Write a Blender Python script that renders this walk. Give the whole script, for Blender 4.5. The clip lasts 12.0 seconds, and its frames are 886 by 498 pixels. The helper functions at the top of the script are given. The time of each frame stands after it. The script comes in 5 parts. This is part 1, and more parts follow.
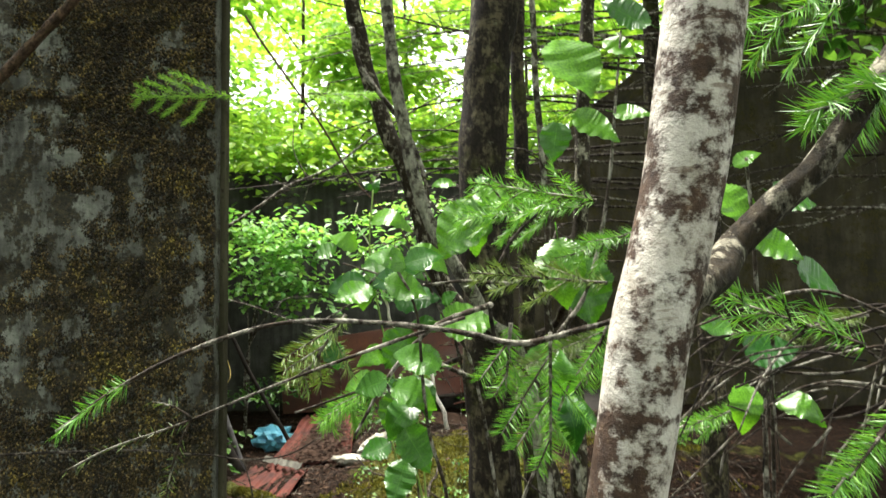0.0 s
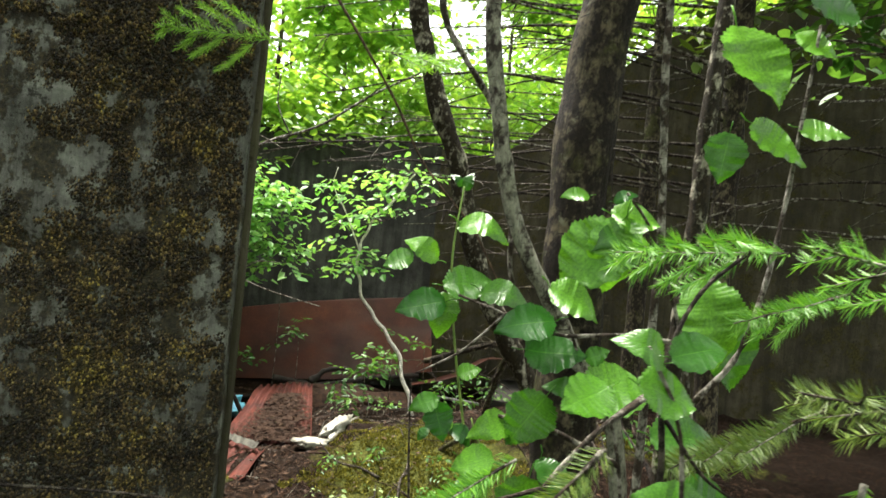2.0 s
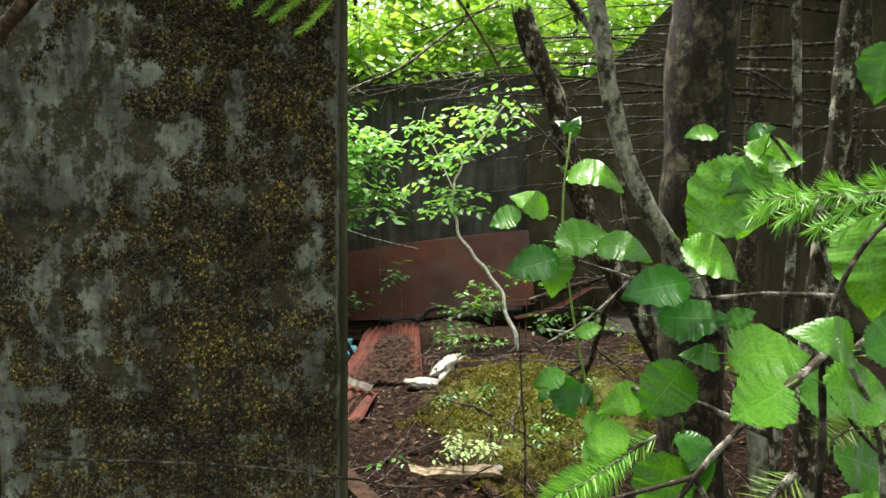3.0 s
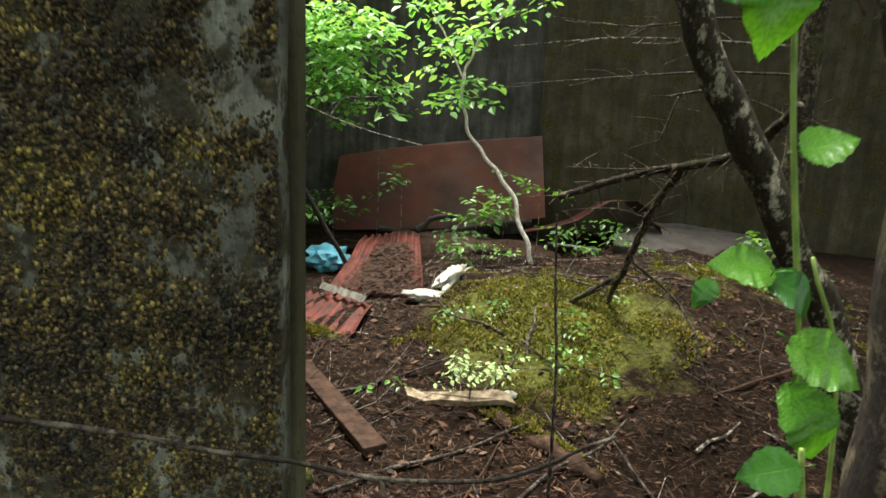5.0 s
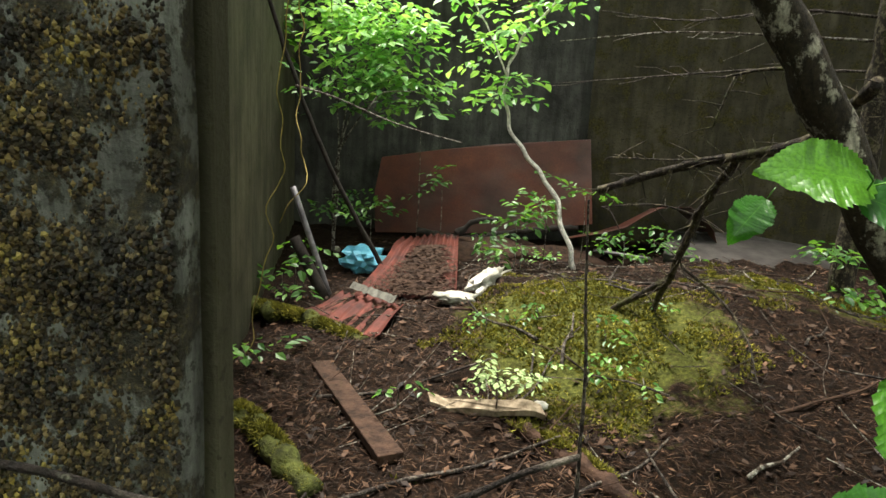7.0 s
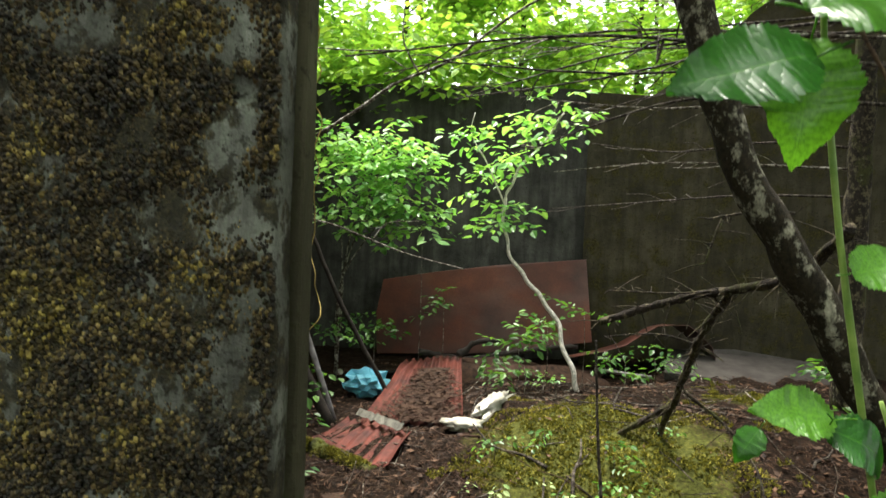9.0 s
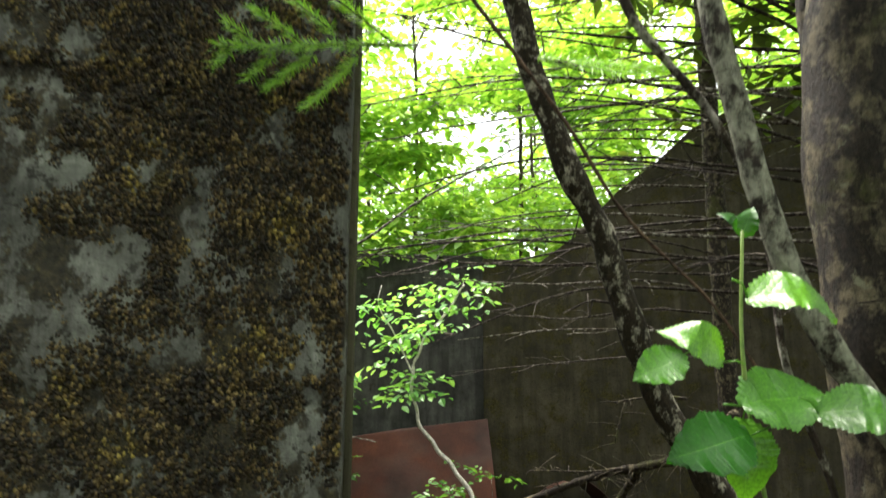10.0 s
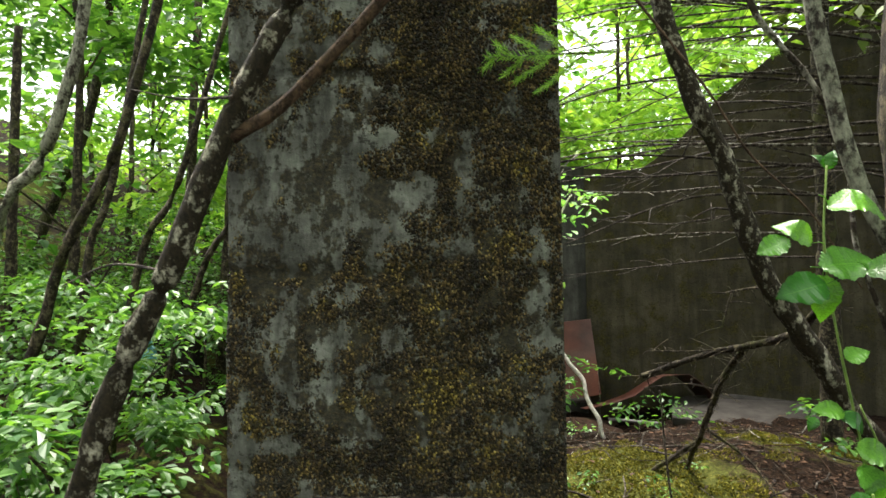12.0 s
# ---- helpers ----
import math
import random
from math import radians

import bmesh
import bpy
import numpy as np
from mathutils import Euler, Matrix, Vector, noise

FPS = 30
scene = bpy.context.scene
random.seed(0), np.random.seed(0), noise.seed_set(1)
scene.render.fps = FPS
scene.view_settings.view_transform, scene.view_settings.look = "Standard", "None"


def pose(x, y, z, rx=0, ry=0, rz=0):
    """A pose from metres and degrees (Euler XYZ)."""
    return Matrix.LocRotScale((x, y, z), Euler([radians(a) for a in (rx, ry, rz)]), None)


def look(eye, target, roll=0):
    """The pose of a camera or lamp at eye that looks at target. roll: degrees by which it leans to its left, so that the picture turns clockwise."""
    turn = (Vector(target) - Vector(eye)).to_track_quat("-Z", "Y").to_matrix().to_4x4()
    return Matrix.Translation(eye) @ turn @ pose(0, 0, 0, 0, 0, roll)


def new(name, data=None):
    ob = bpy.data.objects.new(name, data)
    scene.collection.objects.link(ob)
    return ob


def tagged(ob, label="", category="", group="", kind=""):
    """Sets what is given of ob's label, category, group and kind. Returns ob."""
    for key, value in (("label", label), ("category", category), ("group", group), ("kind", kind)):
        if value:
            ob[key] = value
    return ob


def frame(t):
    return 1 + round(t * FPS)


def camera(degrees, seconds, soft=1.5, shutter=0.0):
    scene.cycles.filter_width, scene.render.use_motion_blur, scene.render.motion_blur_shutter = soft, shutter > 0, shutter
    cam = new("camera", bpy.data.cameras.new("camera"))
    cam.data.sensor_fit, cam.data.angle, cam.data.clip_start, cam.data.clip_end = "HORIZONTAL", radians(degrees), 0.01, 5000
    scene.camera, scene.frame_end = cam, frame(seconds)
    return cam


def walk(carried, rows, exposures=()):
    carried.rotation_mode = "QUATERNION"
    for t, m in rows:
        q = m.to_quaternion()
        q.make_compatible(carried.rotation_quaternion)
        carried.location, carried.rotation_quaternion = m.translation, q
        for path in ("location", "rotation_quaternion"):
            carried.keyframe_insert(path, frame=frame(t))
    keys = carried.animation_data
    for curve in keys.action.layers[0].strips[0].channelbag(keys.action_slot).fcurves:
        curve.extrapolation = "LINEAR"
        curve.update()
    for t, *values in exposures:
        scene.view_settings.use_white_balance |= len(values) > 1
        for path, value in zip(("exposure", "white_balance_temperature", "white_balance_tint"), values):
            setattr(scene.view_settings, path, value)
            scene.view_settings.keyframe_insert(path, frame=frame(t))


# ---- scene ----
cam = camera(66.3, 12.0, shutter=0.25)
METRES, EYE, TILT, LEAN, TURN = 2.5, 1.5, 3.0, 0.5, 0.0
ROWS = [
    (0.0, 0.0, 0.0, 0.0, 0.0, 0.0, 0.0),
    (0.5, -0.0157, -0.0136, 0.0158, -1.96, -4.74, 1.79),
    (1.0, -0.0389, 0.0327, 0.0206, 2.61, -1.38, -0.38),
    (1.5, -0.0595, 0.092, 0.0253, 3.0, 0.85, -7.18),
    (2.0, -0.0979, 0.1172, 0.0247, -4.16, -2.42, -6.29),
    (2.5, -0.1166, 0.1367, 0.0325, -3.93, -6.07, -5.84),
    (3.0, -0.1062, 0.1435, 0.0385, 3.31, -8.69, -1.1),
    (5.0, -0.1297, 0.3578, -0.0527, 3.67, -15.44, -2.8),
    (5.5, -0.1088, 0.4098, -0.089, 6.57, -17.24, -0.65),
    (6.0, -0.0957, 0.4357, -0.1019, 6.24, -15.81, -0.09),
    (6.5, -0.0941, 0.4338, -0.0945, 7.15, -13.28, -2.33),
    (7.0, -0.1011, 0.4261, -0.0904, 8.1, -14.81, -3.03),
    (9.0, -0.1173, 0.3822, -0.0551, 7.57, -5.24, -2.26),
    (9.5, -0.148, 0.3531, -0.026, 2.78, -0.59, -0.27),
    (10.0, -0.1743, 0.299, 0.0069, -1.93, 7.4, -0.73),
    (10.5, -0.1913, 0.2471, 0.0237, 1.51, 9.59, 1.58),
    (11.0, -0.2264, 0.215, 0.0075, 5.75, 5.45, 0.99),
    (11.5, -0.2325, 0.1364, -0.0084, 4.77, -1.37, -0.35),
    (12.0, -0.2513, 0.1058, -0.0008, 5.45, -0.19, 0.48),
]
walk(cam, [(t, pose(0, 0, EYE, TILT, LEAN, TURN) @ pose(METRES * x, METRES * y, METRES * z, 90 + pitch, roll, yaw)) for t, x, y, z, yaw, pitch, roll in ROWS],
     [(0.0, 1.75, 6200, 13), (12.0, 1.75, 6200, 13)])

# ---- sky and sun ----
world = bpy.data.worlds.new("overcast")
scene.world = world
world.use_nodes = True
wn = world.node_tree
sky = wn.nodes.new("ShaderNodeTexSky")
sky.sky_type, sky.sun_disc = "NISHITA", False
sky.sun_elevation, sky.sun_rotation = radians(70), radians(-32)
sky.air_density, sky.dust_density, sky.ozone_density = 1.0, 4.0, 1.0
haze = wn.nodes.new("ShaderNodeMixRGB")
haze.inputs[0].default_value = 0.55
haze.inputs[2].default_value = (11.0, 11.0, 9.0, 1)
wn.links.new(sky.outputs[0], haze.inputs[1])
wn.links.new(haze.outputs[0], wn.nodes["Background"].inputs[0])
wn.nodes["Background"].inputs[1].default_value = 0.15
sun = new("sun", bpy.data.lights.new("sun", "SUN"))
sun.data.energy, sun.data.angle, sun.data.color = 4.5, radians(20), (1.0, 0.95, 0.80)
# high in the sky, over the wood and the slanting wall
sun.matrix_world = look((-2.5, 4.0, 13), (0, 0, 0))

# ---- materials ----
rng = random.Random(7)


class Nodes:
    def __init__(self, name, rough=0.8, gloss=0.5):
        self.m = bpy.data.materials.new(name)
        self.m.use_nodes = True
        self.t = self.m.node_tree
        self.b = self.t.nodes["Principled BSDF"]
        self.b.inputs["Roughness"].default_value = rough
        self.b.inputs["Specular IOR Level"].default_value = gloss
        self.co = self.t.nodes.new("ShaderNodeTexCoord").outputs["Object"]

    def put(self, a, b):
        self.t.links.new(a, b)

    def noise(self, scale, detail=4, rough=0.6, stretch=None):
        n = self.t.nodes.new("ShaderNodeTexNoise")
        n.inputs["Scale"].default_value, n.inputs["Detail"].default_value, n.inputs["Roughness"].default_value = scale, detail, rough
        src = self.co
        if stretch:
            mp = self.t.nodes.new("ShaderNodeMapping")
            mp.inputs["Scale"].default_value = stretch
            self.put(src, mp.inputs[0])
            src = mp.outputs[0]
        self.put(src, n.inputs["Vector"])
        return n.outputs["Fac"]

    def ramp(self, fac, stops):
        r = self.t.nodes.new("ShaderNodeValToRGB")
        e = r.color_ramp.elements
        while len(e) < len(stops):
            e.new(0.5)
        for k, (p, c) in zip(e, stops):
            k.position = p
            k.color = (*c, 1) if len(c) == 3 else c
        self.put(fac, r.inputs[0])
        return r.outputs[0]

    def mix(self, fac, a, b, how="MIX"):
        x = self.t.nodes.new("ShaderNodeMixRGB")
        x.blend_type = how
        for i, v in enumerate((fac, a, b)):
            if isinstance(v, (int, float)):
                x.inputs[i].default_value = v
            elif isinstance(v, tuple):
                x.inputs[i].default_value = (*v, 1)
            else:
                self.put(v, x.inputs[i])
        return x.outputs[0]

    def colour(self, c):
        self.put(c, self.b.inputs["Base Color"])

    def bump(self, h, strength=0.5, dist=0.01):
        b = self.t.nodes.new("ShaderNodeBump")
        b.inputs["Strength"].default_value, b.inputs["Distance"].default_value = strength, dist
        self.put(h, b.inputs["Height"])
        self.put(b.outputs[0], self.b.inputs["Normal"])

    def roughness(self, f):
        self.put(f, self.b.inputs["Roughness"])


def G(v):
    return (v, v, v)


def mat_concrete(name, light, dark, moss, streak=True, cover=0.5, patch=7.0):
    n = Nodes(name, 0.85, 0.15)
    base = n.ramp(n.noise(3.0, 8, 0.65), [(0.3, dark), (0.68, light)])
    if streak:
        st = n.ramp(n.noise(2.2, 6, 0.6, (5, 5, 0.5)), [(0.42, G(0)), (0.62, G(1))])
        base = n.mix(st, base, n.mix(0.65, base, dark))
    pits = n.ramp(n.noise(60, 3), [(0.33, G(0)), (0.4, G(1))])
    base = n.mix(pits, dark, base)
    mm = n.ramp(n.noise(patch, 8, 0.72), [(cover, G(0)), (cover + 0.1, G(1))])
    mc = n.ramp(n.noise(70, 4, 0.7), [(0.3, (0.012, 0.010, 0.006)), (0.6, moss), (0.75, tuple(2.0 * v for v in moss))])
    base = n.mix(mm, base, mc)
    n.colour(base)
    hh = n.mix(mm, n.noise(45, 6, 0.7), n.noise(130, 4, 0.8))
    n.bump(hh, 0.6, 0.012)
    return n.m


def mat_pier():
    """Board-marked grey concrete: damp runs, black algae and a film of brown moss in small clustered patches."""
    n = Nodes("mossy_concrete", 0.8, 0.2)
    base = n.ramp(n.noise(5.0, 8, 0.7), [(0.28, (0.10, 0.10, 0.085)), (0.5, (0.20, 0.202, 0.176)), (0.75, (0.37, 0.38, 0.33))])
    runs = n.ramp(n.noise(5, 8, 0.75, (3.5, 3.5, 0.8)), [(0.42, G(0)), (0.62, G(0.85))])
    specks = n.ramp(n.noise(60, 4, 0.7), [(0.56, G(0)), (0.62, G(0.85))])
    base = n.mix(runs, base, (0.05, 0.048, 0.042))
    base = n.mix(specks, base, (0.028, 0.025, 0.018))
    boards = n.ramp(n.noise(3.0, 4, 0.6, (0.35, 1, 14)), [(0.4, G(0.8)), (0.6, G(1.08))])
    base = n.mix(1.0, base, boards, "MULTIPLY")
    algae = n.ramp(n.noise(3.1, 8, 0.75), [(0.42, G(0)), (0.66, G(0.7))])
    base = n.mix(algae, base, (0.022, 0.021, 0.018))
    where = n.noise(15, 4, 0.6, (1, 1, 0.75))
    grain = n.noise(48, 6, 0.75, (1, 1, 0.75))
    film = n.ramp(n.mix(0.4, where, grain), [(0.51, G(0)), (0.55, G(0.9))])
    tint = n.ramp(n.noise(95, 4, 0.7), [(0.32, (0.010, 0.009, 0.007)), (0.55, (0.036, 0.029, 0.016)), (0.72, (0.10, 0.075, 0.028))])
    base = n.mix(film, base, tint)
    n.colour(base)
    n.bump(n.mix(film, n.noise(55, 6, 0.7), n.noise(120, 4, 0.8)), 0.75, 0.012)
    return n.m


def mat_bark(name, light, dark, cover=0.5, scale=1.0, moss=None):
    n = Nodes(name, 0.8, 0.2)
    base = n.ramp(n.noise(28 * scale, 6, 0.65), [(0.3, tuple(0.55 * v for v in light)), (0.6, light)])
    spots = n.ramp(n.noise(13 * scale, 7, 0.7, (1, 1, 0.75)), [(cover - 0.05, G(0)), (cover + 0.05, G(1))])
    dk = n.ramp(n.noise(60 * scale, 4), [(0.3, tuple(0.4 * v for v in dark)), (0.7, dark)])
    base = n.mix(spots, base, dk)
    rings = n.ramp(n.noise(9 * scale, 3, 0.5, (1, 1, 9)), [(0.66, G(0)), (0.7, G(1))])
    base = n.mix(rings, base, tuple(0.6 * v for v in dark))
    if moss:
        mm = n.ramp(n.noise(6, 6, 0.7), [(0.54, G(0)), (0.62, G(1))])
        base = n.mix(mm, base, moss)
    flakes = n.ramp(n.noise(75 * scale ** 0.5, 6, 0.75, (1, 1, 0.45)), [(0.34, G(0.35)), (0.52, G(1.0)), (0.7, G(1.25))])
    base = n.mix(1.0, base, flakes, "MULTIPLY")
    lichen = n.ramp(n.noise(34, 6, 0.7), [(0.62, G(0)), (0.68, G(0.8))])
    base = n.mix(lichen, base, n.mix(0.35, (0.20, 0.21, 0.14), light))
    n.colour(base)
    n.bump(n.mix(0.5, flakes, n.noise(40 * scale, 6, 0.8)), 0.9, 0.009)
    return n.m


def mat_tufts():
    """Grains of moss: mostly near black, golden in some cushions."""
    n = Nodes("moss_tufts", 0.65, 0.3)
    grain = n.t.nodes.new("ShaderNodeNewGeometry").outputs["Random Per Island"]
    c = n.ramp(grain, [(0.0, (0.008, 0.006, 0.004)), (0.55, (0.031, 0.023, 0.010)), (0.85, (0.095, 0.069, 0.025)), (1.0, (0.22, 0.175, 0.075))])
    cushion = n.ramp(n.noise(11, 4, 0.6), [(0.40, (0.45, 0.42, 0.45)), (0.56, (1.0, 0.92, 0.8)), (0.68, (1.6, 1.6, 0.8))])
    n.colour(n.mix(1.0, c, cushion, "MULTIPLY"))
    return n.m


def mat_birch():
    """Pale smooth bark with fine cross lenticels, grey lichen and dark brown blotches, thicker low down."""
    n = Nodes("pale_alder_bark", 0.7, 0.25)
    base = n.ramp(n.noise(38, 7, 0.7), [(0.3, (0.22, 0.19, 0.15)), (0.46, (0.46, 0.42, 0.37)), (0.7, (0.60, 0.57, 0.52))])
    rings = n.ramp(n.noise(26, 4, 0.6, (1, 1, 7)), [(0.60, G(0)), (0.66, G(0.75))])
    base = n.mix(rings, base, (0.16, 0.115, 0.08))
    sep = n.t.nodes.new("ShaderNodeSeparateXYZ")
    n.put(n.co, sep.inputs[0])
    low = n.t.nodes.new("ShaderNodeMapRange")
    for i, v in ((1, 1.25), (2, 1.62), (3, 0.05), (4, 0.0)):
        low.inputs[i].default_value = v
    n.put(sep.outputs[2], low.inputs[0])
    add = n.t.nodes.new("ShaderNodeMath")
    n.put(n.mix(0.5, n.noise(24, 5, 0.65, (1, 1, 0.8)), n.noise(75, 6, 0.75, (1, 1, 1.3))), add.inputs[0])
    n.put(low.outputs[0], add.inputs[1])
    spots = n.ramp(add.outputs[0], [(0.485, G(0)), (0.55, G(1))])
    dark = n.ramp(n.noise(120, 4, 0.7), [(0.3, (0.018, 0.010, 0.007)), (0.6, (0.07, 0.04, 0.025)), (0.75, (0.17, 0.11, 0.07))])
    n.colour(n.mix(spots, base, dark))
    n.bump(n.mix(spots, n.noise(60, 6, 0.7), n.noise(90, 6, 0.8)), 0.8, 0.005)
    return n.m


def mat_leaf(name, a, b, trans=0.45, rough=0.35, veins=False, skew=0.4):
    n = Nodes(name, rough, 0.5 if rough < 0.5 else 0.1)
    info = n.t.nodes.new("ShaderNodeObjectInfo").outputs["Random"] if veins else n.t.nodes.new("ShaderNodeNewGeometry").outputs["Random Per Island"]
    c = n.ramp(info, [(0.0, a), (skew, tuple(0.7 * p + 0.3 * q for p, q in zip(a, b))), (1.0, b)])
    c = n.mix(n.ramp(n.noise(30 if veins else 3, 4), [(0.35, G(0)), (0.65, G(0.55))]), c, tuple(0.6 * v for v in a))
    if veins:
        # side veins run up from the midrib: a slanted wave over the leaf's own length and width
        uv = n.t.nodes.new("ShaderNodeUVMap").outputs[0]
        sep = n.t.nodes.new("ShaderNodeSeparateXYZ")
        n.put(uv, sep.inputs[0])

        def op(kind, p, q):
            mth = n.t.nodes.new("ShaderNodeMath")
            mth.operation = kind
            for i, v in enumerate((p, q)):
                if isinstance(v, (int, float)):
                    mth.inputs[i].default_value = v
                elif v is not None:
                    n.put(v, mth.inputs[i])
            return mth.outputs[0]

        across = op("ABSOLUTE", op("SUBTRACT", sep.outputs[0], 0.5), None)
        phase = op("SUBTRACT", op("MULTIPLY", sep.outputs[1], 30.0), op("MULTIPLY", across, 16.0))
        wave = op("POWER", op("ABSOLUTE", op("SINE", phase, None), None), 0.3)
        rib = op("MINIMUM", op("MULTIPLY", across, 40.0), 1.0)
        relief = op("MULTIPLY", wave, rib)
        c = n.mix(n.ramp(relief, [(0.2, G(0.55)), (0.55, G(1))]), n.mix(0.25, c, tuple(min(1, 1.7 * v) for v in b)), c)
        n.bump(relief, 0.12, 0.002)
    n.colour(c)
    out = n.t.nodes["Material Output"]
    tr = n.t.nodes.new("ShaderNodeBsdfTranslucent")
    n.put(n.mix(1.0, c, (1.0, 1.0, 0.45), "MULTIPLY"), tr.inputs[0])
    mx = n.t.nodes.new("ShaderNodeMixShader")
    mx.inputs[0].default_value = trans
    n.put(n.b.outputs[0], mx.inputs[1])
    n.put(tr.outputs[0], mx.inputs[2])
    n.put(mx.outputs[0], out.inputs[0])
    return n.m


def mat_plain(name, a, b, scale=20, rough=0.6, metal=0.0, bump=0.3, dist=0.004):
    n = Nodes(name, rough, 0.5 if rough < 0.65 else 0.12)
    n.b.inputs["Metallic"].default_value = metal
    n.colour(n.ramp(n.noise(scale, 6, 0.65), [(0.32, a), (0.68, b)]))
    n.bump(n.noise(scale * 3, 5), bump, dist)
    return n.m


def mat_rust(name):
    n = Nodes(name, 0.6, 0.38)
    base = n.ramp(n.noise(2.2, 7, 0.6), [(0.3, (0.055, 0.022, 0.018)), (0.5, (0.105, 0.032, 0.021)), (0.75, (0.19, 0.052, 0.026))])
    grain = n.ramp(n.noise(90, 4), [(0.35, G(0.75)), (0.7, G(1.1))])
    base = n.mix(1.0, base, grain, "MULTIPLY")
    wet = n.ramp(n.noise(1.3, 5, 0.5, (1, 1, 2)), [(0.45, G(0)), (0.7, G(1))])
    # the sky's greyish sheen on the wet patches is put into the colour too
    base = n.mix(wet, base, n.mix(0.5, base, (0.14, 0.09, 0.085)))
    n.colour(base)
    n.roughness(n.ramp(wet, [(0, G(0.5)), (1, G(0.3))]))
    n.bump(n.noise(40, 6), 0.4, 0.004)
    return n.m


def mat_ground():
    n = Nodes("forest_floor", 0.9, 0.06)
    litter = n.ramp(n.noise(38, 8, 0.75), [(0.34, (0.003, 0.0022, 0.0016)), (0.52, (0.012, 0.007, 0.0045)), (0.68, (0.040, 0.021, 0.012))])
    mossc = n.ramp(n.noise(50, 6, 0.7), [(0.3, (0.014, 0.016, 0.005)), (0.55, (0.07, 0.075, 0.016)), (0.8, (0.19, 0.17, 0.035))])
    att = n.t.nodes.new("ShaderNodeAttribute")
    att.attribute_name = "moss"
    edge = n.mix(0.5, att.outputs["Fac"], n.noise(5, 8, 0.7))
    mask = n.ramp(edge, [(0.53, G(0)), (0.61, G(1))])
    n.colour(n.mix(mask, litter, mossc))
    n.bump(n.noise(60, 8, 0.75), 0.9, 0.02)
    return n.m


M_PIER = mat_pier()
M_WALL = mat_concrete("dark_damp_concrete", (0.08, 0.068, 0.043), (0.02, 0.017, 0.011), (0.05, 0.042, 0.011), cover=0.5)
M_BACKWALL = mat_concrete("smooth_dark_concrete", (0.11, 0.106, 0.095), (0.02, 0.019, 0.017), (0.03, 0.027, 0.01), cover=0.6)
M_BATTEN = mat_concrete("green_stained_concrete", (0.12, 0.11, 0.07), (0.04, 0.036, 0.022), (0.045, 0.04, 0.011), cover=0.58)
M_GROUND = mat_ground()
M_MOSS = mat_tufts()
M_MOSS2 = mat_leaf("ground_moss", (0.05, 0.052, 0.010), (0.36, 0.32, 0.05), 0.15, 0.8, False, 0.5)
M_LITTER = mat_leaf("leaf_litter", (0.008, 0.005, 0.004), (0.13, 0.07, 0.04), 0.05, 0.6, False, 0.5)
M_BIRCH = mat_birch()
M_ALDER = mat_bark("grey_lichen_bark", (0.36, 0.35, 0.27), (0.06, 0.045, 0.035), 0.53, 2.5)
M_MOTTLE = mat_bark("mottled_bark", (0.52, 0.48, 0.37), (0.045, 0.033, 0.018), 0.43, 3.0)
M_DARKBARK = mat_bark("dark_rough_bark", (0.14, 0.115, 0.07), (0.03, 0.021, 0.015), 0.46, 2.4, (0.05, 0.05, 0.014))
M_SAPBARK = mat_bark("white_sapling_bark", (0.80, 0.74, 0.66), (0.35, 0.29, 0.24), 0.66, 1.5)
M_TWIG = mat_bark("lichened_twig", (0.42, 0.39, 0.33), (0.07, 0.05, 0.035), 0.47, 3)
M_DEAD = mat_bark("dead_twig", (0.15, 0.125, 0.10), (0.035, 0.025, 0.02), 0.47, 3)
M_BROWN = mat_bark("bare_brown_branch", (0.13, 0.08, 0.048), (0.06, 0.035, 0.022), 0.55, 3)
M_LEAF = mat_leaf("wet_alder_leaf", (0.022, 0.11, 0.012), (0.17, 0.42, 0.028), 0.42, 0.3, True)
# sunlit leaves behind the wall: the light is put into a very pale base colour
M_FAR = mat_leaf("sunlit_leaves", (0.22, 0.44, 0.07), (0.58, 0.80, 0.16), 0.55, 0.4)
# darker copy for the wood's foliage, its shade put into the base colour
M_SHADE = mat_leaf("shaded_leaves", (0.035, 0.12, 0.022), (0.22, 0.43, 0.08), 0.5, 0.4)
M_BUSH = mat_leaf("fresh_bush_leaves", (0.16, 0.42, 0.10), (0.50, 0.78, 0.28), 0.5, 0.35)
M_FIR = mat_leaf("fir_needles", (0.08, 0.27, 0.025), (0.26, 0.54, 0.05), 0.4, 0.4)
M_FIRLIGHT = mat_leaf("new_fir_needles", (0.22, 0.50, 0.04), (0.45, 0.78, 0.08), 0.45, 0.4)
M_FIRDARK = mat_leaf("old_fir_needles", (0.08, 0.15, 0.025), (0.22, 0.30, 0.05), 0.3, 0.45)
M_RUST = mat_rust("rusted_steel")
M_SHEET = mat_plain("dark_red_rust", (0.035, 0.014, 0.012), (0.125, 0.034, 0.024), 7, 0.72, 0, 0.5, 0.004)
M_TORN = mat_plain("dull_grey_zinc", (0.05, 0.048, 0.042), (0.15, 0.145, 0.12), 30, 0.7)
M_IRON = mat_plain("dark_iron", (0.012, 0.010, 0.009), (0.04, 0.032, 0.028), 30, 0.8)
M_PIPE = mat_plain("grey_pipe", (0.07, 0.06, 0.065), (0.24, 0.22, 0.23), 18, 0.5)
M_BLUE = mat_plain("blue_plastic", (0.10, 0.42, 0.62), (0.25, 0.62, 0.80), 15, 0.3)
M_WHITE = mat_plain("dirty_white_plastic", (0.17, 0.155, 0.115), (0.44, 0.42, 0.36), 14, 0.4)
